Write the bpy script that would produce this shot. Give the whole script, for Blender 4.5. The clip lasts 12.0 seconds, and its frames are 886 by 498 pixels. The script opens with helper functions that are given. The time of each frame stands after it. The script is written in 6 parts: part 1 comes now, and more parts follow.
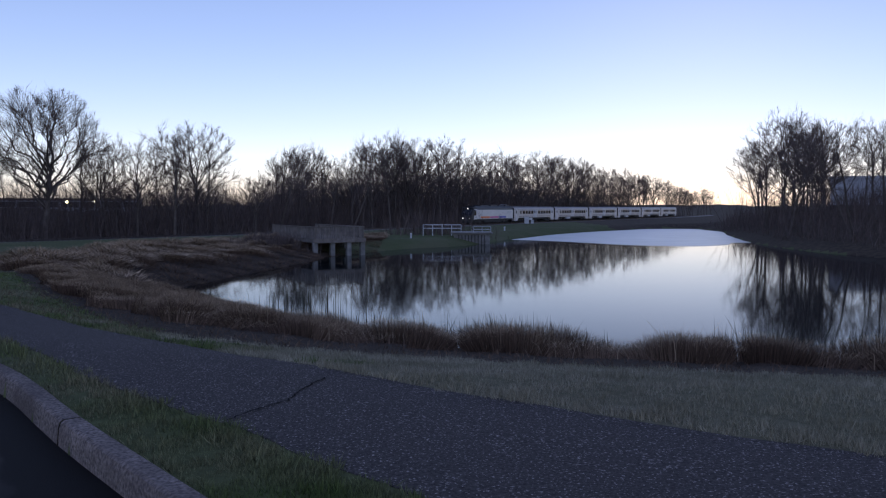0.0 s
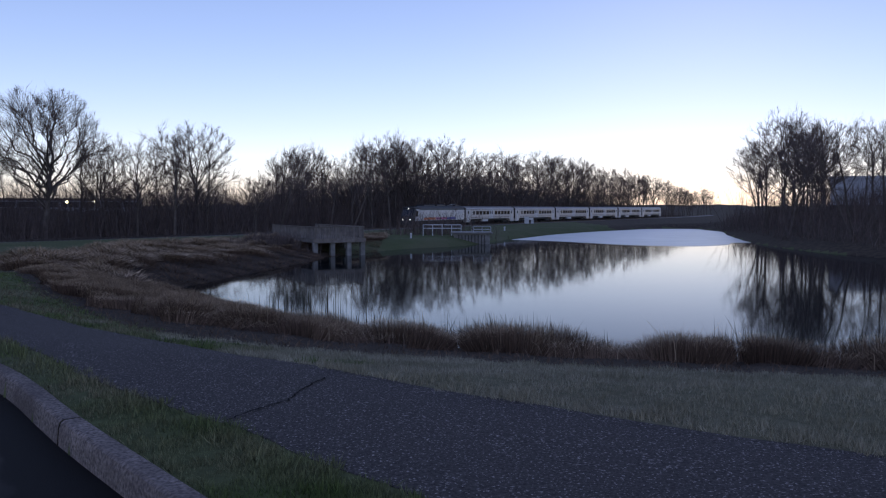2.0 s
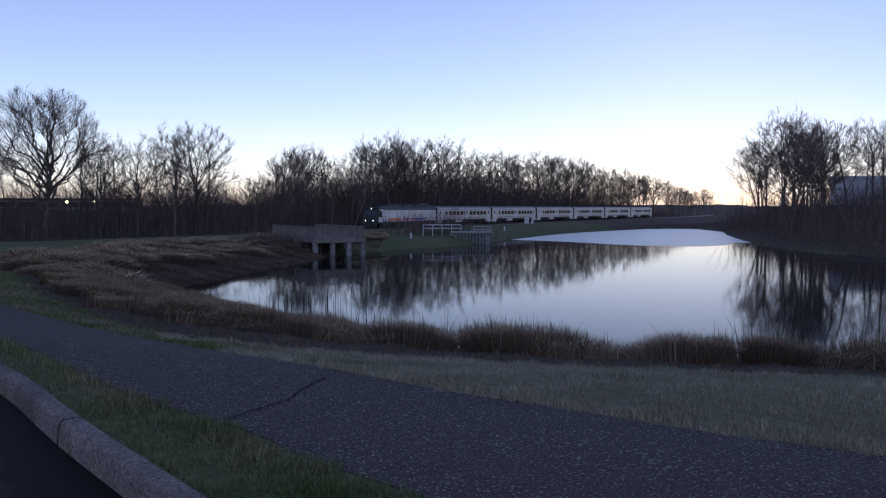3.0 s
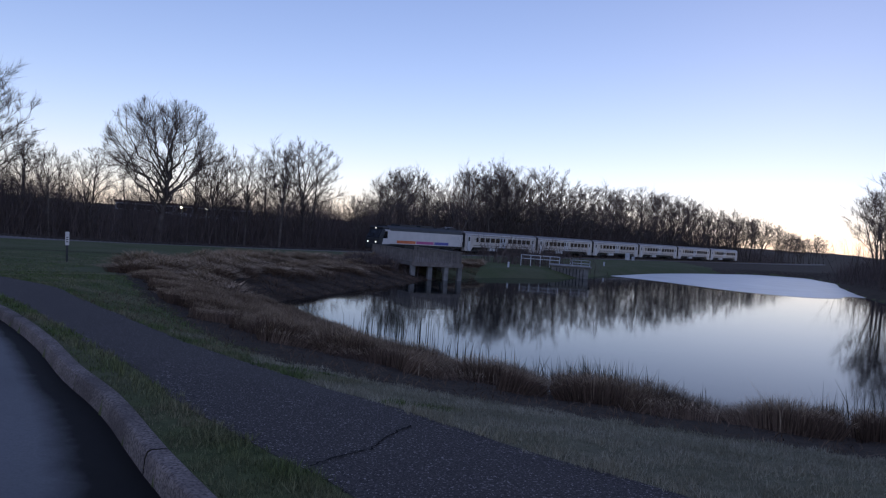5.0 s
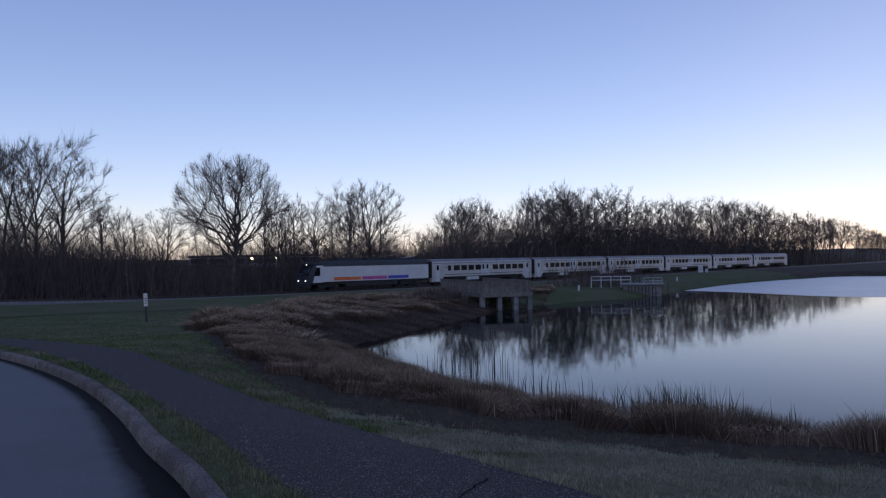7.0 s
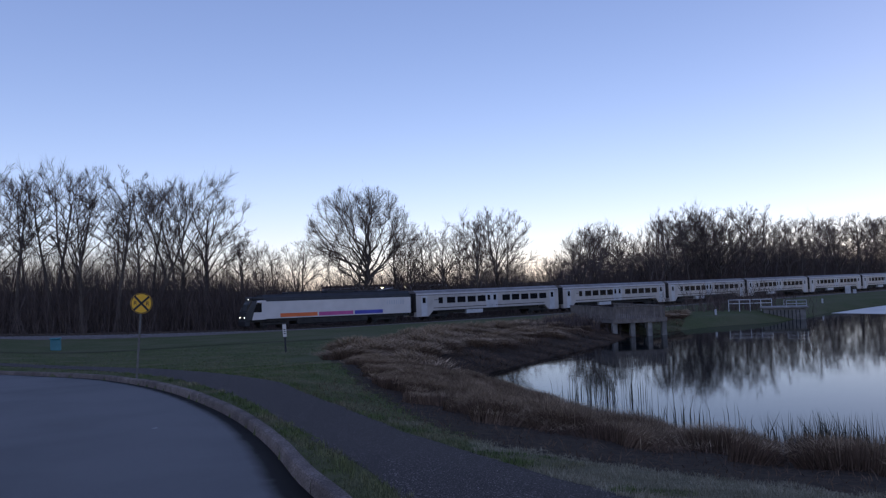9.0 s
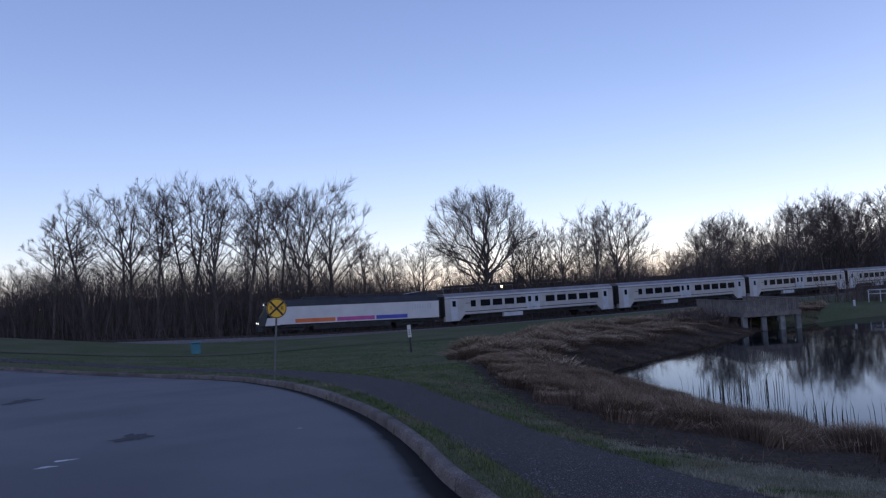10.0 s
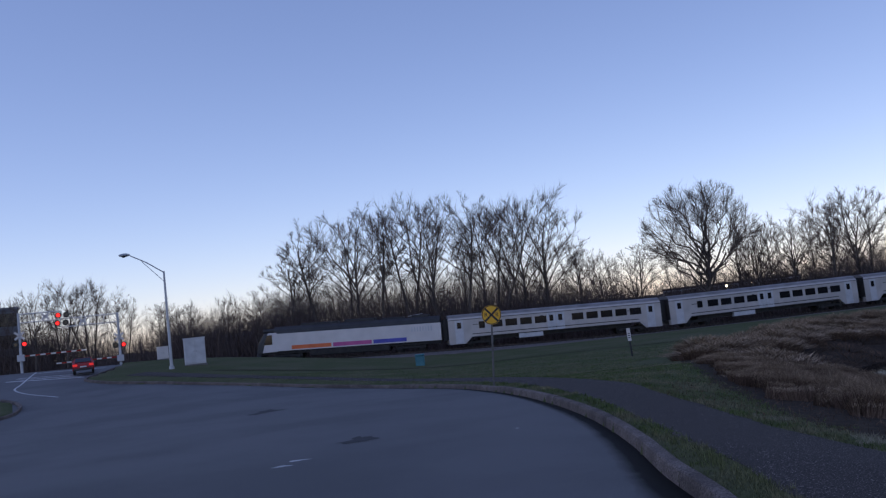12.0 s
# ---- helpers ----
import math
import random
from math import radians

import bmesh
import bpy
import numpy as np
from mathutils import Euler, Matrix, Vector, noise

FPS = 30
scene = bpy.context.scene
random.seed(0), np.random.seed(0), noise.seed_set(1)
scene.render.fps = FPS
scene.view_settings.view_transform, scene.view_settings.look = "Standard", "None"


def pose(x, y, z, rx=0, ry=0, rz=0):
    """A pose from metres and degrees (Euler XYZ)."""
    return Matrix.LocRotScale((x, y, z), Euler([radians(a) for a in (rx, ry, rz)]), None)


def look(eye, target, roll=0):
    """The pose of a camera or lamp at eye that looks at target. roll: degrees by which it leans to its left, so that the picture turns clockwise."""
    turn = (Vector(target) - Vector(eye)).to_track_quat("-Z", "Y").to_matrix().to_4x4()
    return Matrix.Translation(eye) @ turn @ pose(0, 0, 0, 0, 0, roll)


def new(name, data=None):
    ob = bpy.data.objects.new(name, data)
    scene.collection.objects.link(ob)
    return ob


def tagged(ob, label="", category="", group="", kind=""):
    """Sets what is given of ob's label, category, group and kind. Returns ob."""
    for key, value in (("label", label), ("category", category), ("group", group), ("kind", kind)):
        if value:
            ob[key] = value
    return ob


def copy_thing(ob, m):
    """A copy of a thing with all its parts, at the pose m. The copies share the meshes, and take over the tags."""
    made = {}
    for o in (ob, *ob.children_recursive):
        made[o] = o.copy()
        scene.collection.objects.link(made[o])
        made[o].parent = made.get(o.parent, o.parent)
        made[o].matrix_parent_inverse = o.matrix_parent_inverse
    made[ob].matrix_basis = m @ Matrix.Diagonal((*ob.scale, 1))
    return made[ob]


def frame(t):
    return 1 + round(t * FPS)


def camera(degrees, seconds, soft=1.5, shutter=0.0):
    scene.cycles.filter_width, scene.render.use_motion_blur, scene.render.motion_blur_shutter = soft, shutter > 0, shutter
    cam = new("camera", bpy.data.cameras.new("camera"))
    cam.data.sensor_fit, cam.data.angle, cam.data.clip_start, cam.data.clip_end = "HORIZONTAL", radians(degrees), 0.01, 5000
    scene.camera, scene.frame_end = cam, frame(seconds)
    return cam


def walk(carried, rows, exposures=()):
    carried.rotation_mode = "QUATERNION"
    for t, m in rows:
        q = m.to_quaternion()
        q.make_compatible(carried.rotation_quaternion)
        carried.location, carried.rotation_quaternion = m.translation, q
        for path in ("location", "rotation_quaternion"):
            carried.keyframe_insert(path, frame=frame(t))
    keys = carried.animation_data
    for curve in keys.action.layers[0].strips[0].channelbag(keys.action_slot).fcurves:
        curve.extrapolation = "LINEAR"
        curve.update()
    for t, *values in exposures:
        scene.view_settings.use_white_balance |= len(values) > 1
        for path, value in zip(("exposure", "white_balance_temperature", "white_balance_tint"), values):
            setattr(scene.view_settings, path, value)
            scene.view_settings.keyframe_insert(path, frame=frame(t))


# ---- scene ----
cam = camera(55.19, 12.0, soft=1.25)
# seconds, eye x y z, yaw to the left, pitch up, roll
PATH = [
    (0.0, -0.0, 0.0, 1.6, 0.0, -2.77, -0.02),
    (3.0, -0.0, 0.0, 1.6, 0.0, -2.77, -0.02),
    (3.2, -0.0, 0.0, 1.6, 0.15, -2.77, -0.02),
    (4.8, 0.05, 0.068, 1.794, 5.65, -1.18, 1.99),
    (5.0, -0.03, 0.213, 1.814, 6.63, -1.26, 3.94),
    (5.5, 0, 0.32, 1.858, 8.99, -0.76, 2.8),
    (6.0, 0.05, 0.318, 1.956, 9.6, 0.9, -1.16),
    (6.5, 0.05, 0.285, 1.984, 9.86, 0.77, -1.65),
    (6.7, 0.03, 0.25, 1.993, 10.3, 0.55, -1.49),
    (8.3, 0.03, 0.295, 2.042, 16.09, 2.27, -1.13),
    (8.5, -0.05, 0.34, 2.045, 16.99, 2.41, -1.86),
    (9.0, -0.176, 0.266, 2.065, 19.686, 2.676, -2.128),
    (9.5, -0.22, 0.1, 2.1, 23.13, 3.1, -2.91),
    (10.0, -0.258, -0.04, 2.144, 27.58, 2.927, -3.577),
    (10.5, -0.17, -0.23, 2.155, 32.65, 3.81, -4.02),
    (11.0, -0.285, 0.032, 2.098, 36.0, 3.708, -5.081),
    (11.5, -0.33, 0.2, 1.98, 38.93, 4.31, -5.69),
    (12.0, -0.298, 0.25, 1.89, 41.91, 4.87, -6.39),
]


def view(x, y, z, yaw, pitch, roll):
    a, p = radians(yaw), radians(pitch)
    ahead = Vector((-math.sin(a) * math.cos(p), math.cos(a) * math.cos(p), math.sin(p)))
    eye = Vector((x, y, z))
    return look(eye, eye + ahead, roll)


walk(cam, [(t, view(*row)) for t, *row in PATH], [(0, 0.0), (3.2, 0.0), (5.5, -0.16), (6.5, -0.24), (8.5, -0.09), (9.5, 0.0), (10.5, 0.02), (12, -0.13)])

# ---- light: clear sky just after sunset, brightest low on the pond's far right ----
SUN_AZIMUTH = -17.0
world = bpy.data.worlds.new("dusk_sky")
scene.world = world
world.use_nodes = True
wn = world.node_tree
sky = wn.nodes.new("ShaderNodeTexSky")
sky.sky_type = "NISHITA"
sky.sun_disc = False
sky.sun_elevation = radians(13.0)
sky.sun_rotation = radians(-SUN_AZIMUTH)
sky.air_density, sky.dust_density, sky.ozone_density = 1.0, 0.3, 4.0
# the even light of the whole upper sky, pale at the horizon and deeper blue above
upper = wn.nodes.new("ShaderNodeTexSky")
upper.sky_type = "NISHITA"
upper.sun_disc = False
upper.sun_elevation = radians(62.0)
upper.sun_rotation = radians(190)
upper.air_density, upper.dust_density, upper.ozone_density = 1.0, 0.2, 2.2
blend = wn.nodes.new("ShaderNodeMix")
blend.data_type = "RGBA"
blend.inputs["Factor"].default_value = 0.90
wn.links.new(sky.outputs[0], blend.inputs["A"])
wn.links.new(upper.outputs[0], blend.inputs["B"])
cast = wn.nodes.new("ShaderNodeMix")
cast.data_type, cast.blend_type = "RGBA", "MULTIPLY"
cast.inputs["Factor"].default_value = 1.0
cast.inputs["B"].default_value = (1.06, 0.925, 1.055, 1)
wn.links.new(blend.outputs["Result"], cast.inputs["A"])
wn.links.new(cast.outputs["Result"], wn.nodes["Background"].inputs[0])
wn.nodes["Background"].inputs[1].default_value = 0.166

# the sun is down behind the wood: the sky alone lights the place
scene.view_settings.exposure = 0.0


# ---- materials ----
def material(name, a, b, scale=4.0, rough=0.8, metal=0.0, bump=0.0, bump_scale=60.0, island=0.0, c=None, c_scale=0.6, c_amount=0.5, random_by="island", spec=0.5, c_from=0.42, c_to=0.62):
    """Base colour runs between a and b by noise, with c in large patches; island: how far single pieces differ in value."""
    m = bpy.data.materials.new(name)
    m.use_nodes = True
    nt, bsdf = m.node_tree, m.node_tree.nodes["Principled BSDF"]
    n, ln = nt.nodes.new, nt.links.new
    co = n("ShaderNodeTexCoord")
    no = n("ShaderNodeTexNoise")
    no.inputs["Scale"].default_value, no.inputs["Detail"].default_value = scale, 6.0
    ln(co.outputs["Object"], no.inputs["Vector"])
    ramp = n("ShaderNodeValToRGB")
    ramp.color_ramp.elements[0].position, ramp.color_ramp.elements[1].position = 0.3, 0.7
    ramp.color_ramp.elements[0].color, ramp.color_ramp.elements[1].color = (*a, 1), (*b, 1)
    ln(no.outputs["Fac"], ramp.inputs["Fac"])
    col = ramp.outputs["Color"]
    if c is not None:
        big = n("ShaderNodeTexNoise")
        big.inputs["Scale"].default_value, big.inputs["Detail"].default_value = c_scale, 4.0
        ln(co.outputs["Object"], big.inputs["Vector"])
        fac = n("ShaderNodeMapRange")
        fac.inputs["From Min"].default_value, fac.inputs["From Max"].default_value = c_from, c_to
        fac.inputs["To Max"].default_value = c_amount
        ln(big.outputs["Fac"], fac.inputs["Value"])
        mix = n("ShaderNodeMix")
        mix.data_type = "RGBA"
        ln(fac.outputs["Result"], mix.inputs["Factor"])
        ln(col, mix.inputs["A"])
        mix.inputs["B"].default_value = (*c, 1)
        col = mix.outputs["Result"]
    if island:
        if random_by == "island":
            rnd = n("ShaderNodeNewGeometry").outputs["Random Per Island"]
        else:
            rnd = n("ShaderNodeObjectInfo").outputs["Random"]
        val = n("ShaderNodeMapRange")
        val.inputs["To Min"].default_value, val.inputs["To Max"].default_value = 1 - island, 1 + island
        ln(rnd, val.inputs["Value"])
        hsv = n("ShaderNodeHueSaturation")
        ln(val.outputs["Result"], hsv.inputs["Value"])
        ln(col, hsv.inputs["Color"])
        col = hsv.outputs["Color"]
    ln(col, bsdf.inputs["Base Color"])
    bsdf.inputs["Roughness"].default_value, bsdf.inputs["Metallic"].default_value = rough, metal
    bsdf.inputs["Specular IOR Level"].default_value = spec
    if bump:
        bn = n("ShaderNodeTexNoise")
        bn.inputs["Scale"].default_value, bn.inputs["Detail"].default_value = bump_scale, 5.0
        ln(co.outputs["Object"], bn.inputs["Vector"])
        bp = n("ShaderNodeBump")
        bp.inputs["Strength"].default_value, bp.inputs["Distance"].default_value = bump, 0.02
        ln(bn.outputs["Fac"], bp.inputs["Height"])
        ln(bp.outputs["Normal"], bsdf.inputs["Normal"])
    return m


def glowing(name, colour, strength):
    m = bpy.data.materials.new(name)
    m.use_nodes = True
    bsdf = m.node_tree.nodes["Principled BSDF"]
    bsdf.inputs["Base Color"].default_value = (*colour, 1)
    bsdf.inputs["Emission Color"].default_value = (*colour, 1)
    bsdf.inputs["Emission Strength"].default_value = strength
    return m


def water_material():
    m = bpy.data.materials.new("pond_water")
    m.use_nodes = True
    nt, bsdf = m.node_tree, m.node_tree.nodes["Principled BSDF"]
    bsdf.inputs["Base Color"].default_value = (0.008, 0.011, 0.012, 1)
    bsdf.inputs["Roughness"].default_value, bsdf.inputs["IOR"].default_value = 0.048, 1.25
    bsdf.inputs["Specular IOR Level"].default_value = 0.18
    co = nt.nodes.new("ShaderNodeTexCoord")
    mp = nt.nodes.new("ShaderNodeMapping")
    mp.inputs["Scale"].default_value = (0.5, 1.6, 1.0)
    no = nt.nodes.new("ShaderNodeTexNoise")
    no.inputs["Scale"].default_value, no.inputs["Detail"].default_value = 0.9, 3.0
    bp = nt.nodes.new("ShaderNodeBump")
    bp.inputs["Strength"].default_value, bp.inputs["Distance"].default_value = 0.045, 0.02
    nt.links.new(co.outputs["Object"], mp.inputs["Vector"])
    nt.links.new(mp.outputs["Vector"], no.inputs["Vector"])
    nt.links.new(no.outputs["Fac"], bp.inputs["Height"])
    nt.links.new(bp.outputs["Normal"], bsdf.inputs["Normal"])
    return m


M_SOIL = material("grass_soil", (0.047, 0.058, 0.022), (0.09, 0.102, 0.042), 6.0, 0.95, bump=0.6, bump_scale=25, c=(0.11, 0.1, 0.06), c_scale=0.25, c_amount=0.5, spec=0.1)
M_SWARD = material("dormant_sward", (0.085, 0.08, 0.048), (0.17, 0.155, 0.1), 9.0, 0.95, bump=0.8, bump_scale=45, c=(0.12, 0.11, 0.065), c_scale=0.6, c_amount=0.6, spec=0.1)
M_GRASS = material("grass_blades", (0.06, 0.088, 0.026), (0.11, 0.14, 0.05), 0.7, 0.9, island=0.6, c=(0.19, 0.165, 0.105), c_scale=0.5, c_amount=0.85, c_from=0.42, c_to=0.62, spec=0.1)
M_FROST = material("dormant_grass_blades", (0.2, 0.18, 0.128), (0.32, 0.29, 0.215), 0.9, 0.9, island=0.35, c=(0.18, 0.165, 0.10), c_scale=0.5, c_amount=0.45, spec=0.1)
M_REED = material("dry_reed", (0.075, 0.047, 0.032), (0.185, 0.122, 0.08), 0.8, 0.9, island=0.55, c=(0.09, 0.056, 0.038), c_scale=0.5, c_amount=0.6, spec=0.1)
M_RUSH = material("dark_rush", (0.02, 0.022, 0.014), (0.05, 0.05, 0.03), 1.0, 0.8, island=0.3)
M_BARK = material("bark", (0.065, 0.052, 0.045), (0.14, 0.115, 0.098), 2.0, 0.95, island=0.25, spec=0.1)
M_TWIG = material("twigs", (0.075, 0.056, 0.05), (0.15, 0.116, 0.102), 1.0, 0.95, island=0.35, spec=0.1)
M_LITTER = material("leaf_litter", (0.035, 0.027, 0.02), (0.08, 0.06, 0.042), 2.0, 0.95, bump=0.6, bump_scale=10, spec=0.1)
M_MULCH = material("reed_litter", (0.022, 0.015, 0.011), (0.055, 0.04, 0.028), 5.0, 0.95, bump=0.8, bump_scale=30, spec=0.1)
M_ASPHALT = material("path_asphalt", (0.026, 0.022, 0.02), (0.082, 0.07, 0.066), 46.0, 0.95, bump=1.0, bump_scale=38, c=(0.36, 0.315, 0.29), c_scale=52.0, c_amount=0.9, c_from=0.6, c_to=0.67, spec=0.15)
M_ROAD = material("road_asphalt", (0.08, 0.078, 0.08), (0.126, 0.123, 0.126), 60.0, 0.72, bump=0.35, bump_scale=110, c=(0.06, 0.06, 0.062), c_scale=0.22, c_amount=0.7, spec=0.4)
M_KERB = material("kerb_concrete", (0.055, 0.045, 0.042), (0.27, 0.222, 0.2), 40.0, 0.95, bump=1.0, bump_scale=34, island=0.12, random_by="object", c=(0.075, 0.06, 0.055), c_scale=1.5, c_amount=0.6, spec=0.15)
M_BALLAST = material("ballast_stone", (0.085, 0.075, 0.072), (0.19, 0.17, 0.162), 6.0, 0.95, bump=1.0, bump_scale=9)
M_CINDER = material("cinder_shoulder", (0.105, 0.09, 0.085), (0.195, 0.17, 0.16), 2.5, 0.95, bump=0.8, bump_scale=12, c=(0.12, 0.105, 0.095), c_scale=0.5, c_amount=0.6, spec=0.15)
M_RAIL = material("rusty_rail", (0.06, 0.045, 0.04), (0.12, 0.10, 0.09), 3.0, 0.45, metal=0.7)
M_TIE = material("creosote_tie", (0.03, 0.025, 0.02), (0.06, 0.05, 0.04), 4.0, 0.9)


def darken_gutter(m):
    """Darkens and dulls the asphalt where the sheet's own vertex value is high, along the gutter."""
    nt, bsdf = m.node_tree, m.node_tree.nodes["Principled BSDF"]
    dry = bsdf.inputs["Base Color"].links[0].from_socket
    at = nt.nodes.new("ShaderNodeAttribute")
    at.attribute_name = "gutter_dark"
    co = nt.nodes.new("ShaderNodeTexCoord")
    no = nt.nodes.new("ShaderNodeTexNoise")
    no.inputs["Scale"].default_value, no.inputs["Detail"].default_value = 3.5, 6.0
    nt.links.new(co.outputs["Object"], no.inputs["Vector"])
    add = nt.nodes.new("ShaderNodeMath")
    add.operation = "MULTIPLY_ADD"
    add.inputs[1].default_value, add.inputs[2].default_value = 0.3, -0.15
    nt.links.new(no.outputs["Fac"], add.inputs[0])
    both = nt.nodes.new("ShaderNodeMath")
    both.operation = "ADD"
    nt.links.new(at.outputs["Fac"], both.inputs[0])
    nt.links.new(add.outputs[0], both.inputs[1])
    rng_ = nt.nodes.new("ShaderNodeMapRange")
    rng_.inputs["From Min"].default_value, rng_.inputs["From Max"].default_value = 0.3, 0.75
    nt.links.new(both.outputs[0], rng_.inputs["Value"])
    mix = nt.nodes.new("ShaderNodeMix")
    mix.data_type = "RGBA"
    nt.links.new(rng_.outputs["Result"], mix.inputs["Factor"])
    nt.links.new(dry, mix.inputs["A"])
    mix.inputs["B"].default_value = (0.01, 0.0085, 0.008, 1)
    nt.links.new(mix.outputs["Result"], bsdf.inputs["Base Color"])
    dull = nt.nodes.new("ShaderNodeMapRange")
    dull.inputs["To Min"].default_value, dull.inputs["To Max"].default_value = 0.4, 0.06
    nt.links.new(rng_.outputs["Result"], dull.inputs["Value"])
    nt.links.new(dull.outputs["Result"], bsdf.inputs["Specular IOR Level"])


darken_gutter(M_ROAD)
M_WATER = water_material()
M_ICE = material("pond_ice", (0.26, 0.27, 0.30), (0.36, 0.37, 0.40), 0.25, 0.3)
M_CONCRETE = material("weathered_concrete", (0.16, 0.15, 0.14), (0.28, 0.265, 0.25), 2.0, 0.9, bump=0.3, bump_scale=20, c=(0.10, 0.095, 0.085), c_scale=0.7, c_amount=0.5)
M_DECKWOOD = material("weathered_timber", (0.105, 0.088, 0.076), (0.19, 0.163, 0.142), 3.0, 0.9, island=0.15, random_by="object")
M_WHITE = material("train_white_paint", (0.55, 0.515, 0.495), (0.64, 0.6, 0.575), 0.8, 0.4, c=(0.55, 0.52, 0.50), c_scale=0.35, c_amount=0.35)
M_SILVER = material("stainless_side", (0.42, 0.385, 0.365), (0.54, 0.5, 0.475), 0.9, 0.42, metal=0.15, c=(0.36, 0.33, 0.31), c_scale=0.3, c_amount=0.45)
M_ROOFGREY = material("coach_roof_grey", (0.2, 0.185, 0.178), (0.3, 0.28, 0.27), 0.8, 0.5, metal=0.2, c=(0.14, 0.13, 0.125), c_scale=0.5, c_amount=0.6)
M_BLACK = material("black_paint", (0.012, 0.012, 0.014), (0.025, 0.025, 0.027), 1.0, 0.5)
M_UNDER = material("underframe_grime", (0.015, 0.014, 0.013), (0.04, 0.036, 0.032), 1.5, 0.8)
M_WINDOW = material("tinted_window", (0.008, 0.009, 0.011), (0.014, 0.015, 0.018), 1.0, 0.08)
M_ORANGE = material("orange_stripe", (0.62, 0.12, 0.03), (0.75, 0.17, 0.05), 0.8, 0.4)
M_MAGENTA = material("magenta_stripe", (0.42, 0.06, 0.22), (0.52, 0.09, 0.28), 0.8, 0.4)
M_BLUE = material("blue_stripe", (0.045, 0.05, 0.32), (0.07, 0.08, 0.42), 0.8, 0.4)
M_STEEL = material("galvanised_steel", (0.30, 0.31, 0.32), (0.45, 0.46, 0.47), 3.0, 0.5, metal=0.6)
M_GREYPAINT = material("pale_grey_paint", (0.42, 0.42, 0.43), (0.55, 0.55, 0.56), 1.5, 0.5)
M_YELLOW = material("sign_yellow", (0.70, 0.36, 0.01), (0.80, 0.43, 0.02), 2.0, 0.45)
M_SIGNBLACK = material("sign_black", (0.01, 0.01, 0.01), (0.02, 0.02, 0.02), 2.0, 0.5)
M_TEAL = material("teal_plastic", (0.03, 0.14, 0.17), (0.05, 0.19, 0.22), 2.0, 0.5)
M_LINE = material("road_line_paint", (0.40, 0.40, 0.40), (0.62, 0.62, 0.61), 3.0, 0.7, c=(0.2, 0.2, 0.2), c_scale=2.0, c_amount=0.4)
M_CARRED = material("red_car_paint", (0.28, 0.012, 0.012), (0.34, 0.018, 0.016), 1.0, 0.25)
M_RUBBER = material("rubber", (0.012, 0.012, 0.012), (0.02, 0.02, 0.02), 4.0, 0.8)
M_BRICKWALL = material("dull_building_wall", (0.17, 0.17, 0.18), (0.24, 0.24, 0.25), 0.5, 0.9, c=(0.15, 0.15, 0.155), c_scale=0.1, c_amount=0.5)
M_HEADLIGHT = glowing("headlight_glow", (1.0, 0.95, 0.86), 3.0)
M_REDLIGHT = glowing("red_lamp_glow", (1.0, 0.02, 0.015), 2.2)
M_TAIL = glowing("tail_lamp_glow", (1.0, 0.03, 0.02), 0.5)
M_LAMPGLOW = glowing("sodium_lamp_glow", (1.0, 0.8, 0.5), 14.0)
M_CRACK = material("crack_dirt", (0.006, 0.005, 0.005), (0.016, 0.014, 0.012), 20.0, 0.95, spec=0.05)
M_ROOFBROWN = material("brown_shingle_roof", (0.10, 0.055, 0.04), (0.17, 0.10, 0.075), 0.8, 0.9)
M_DAMP = material("damp_asphalt", (0.035, 0.034, 0.036), (0.06, 0.058, 0.06), 20.0, 0.8, bump=0.3, bump_scale=80, spec=0.2)
# tan heads made paler: the sky light on the tops is in their colour
M_SKYLIT_PLUME = material("pale_skylit_reed_heads", (0.25, 0.175, 0.112), (0.44, 0.325, 0.215), 0.8, 0.9, island=0.4, c=(0.16, 0.11, 0.07), c_scale=0.6, c_amount=0.5, spec=0.1)
M_DULL = material("dull_steel", (0.10, 0.095, 0.09), (0.18, 0.17, 0.16), 5.0, 0.7, metal=0.4)
M_HILLWALL = material("pale_building_wall", (0.5, 0.5, 0.52), (0.6, 0.6, 0.62), 0.3, 0.9, c=(0.42, 0.42, 0.44), c_scale=0.1, c_amount=0.5)


from mathutils.geometry import tessellate_polygon


# ---- building helpers ----
def mesh_from(name, verts, faces, mat, smooth=False):
    """A mesh from numpy arrays of vertices and of faces with one number of corners."""
    me = bpy.data.meshes.new(name)
    verts, faces = np.asarray(verts, np.float32), np.asarray(faces, np.int32)
    k = faces.shape[1]
    me.vertices.add(len(verts))
    me.vertices.foreach_set("co", verts.ravel())
    me.loops.add(faces.size)
    me.loops.foreach_set("vertex_index", faces.ravel())
    me.polygons.add(len(faces))
    me.polygons.foreach_set("loop_start", np.arange(0, faces.size, k, dtype=np.int32))
    me.polygons.foreach_set("use_smooth", np.full(len(faces), smooth))
    me.update(calc_edges=True)
    if mat:
        me.materials.append(mat)
    return me


def part(name, bm, mat, parent=None, label="", smooth=False):
    """Links a bmesh as one mesh object, under a thing or part if one is given."""
    me = bpy.data.meshes.new(name)
    if smooth:
        for fc in bm.faces:
            fc.smooth = True
    bm.normal_update()
    bm.to_mesh(me)
    bm.free()
    me.materials.append(mat)
    ob = new(name, me)
    if parent is not None:
        ob.parent = parent
    if label:
        tagged(ob, label)
    return ob


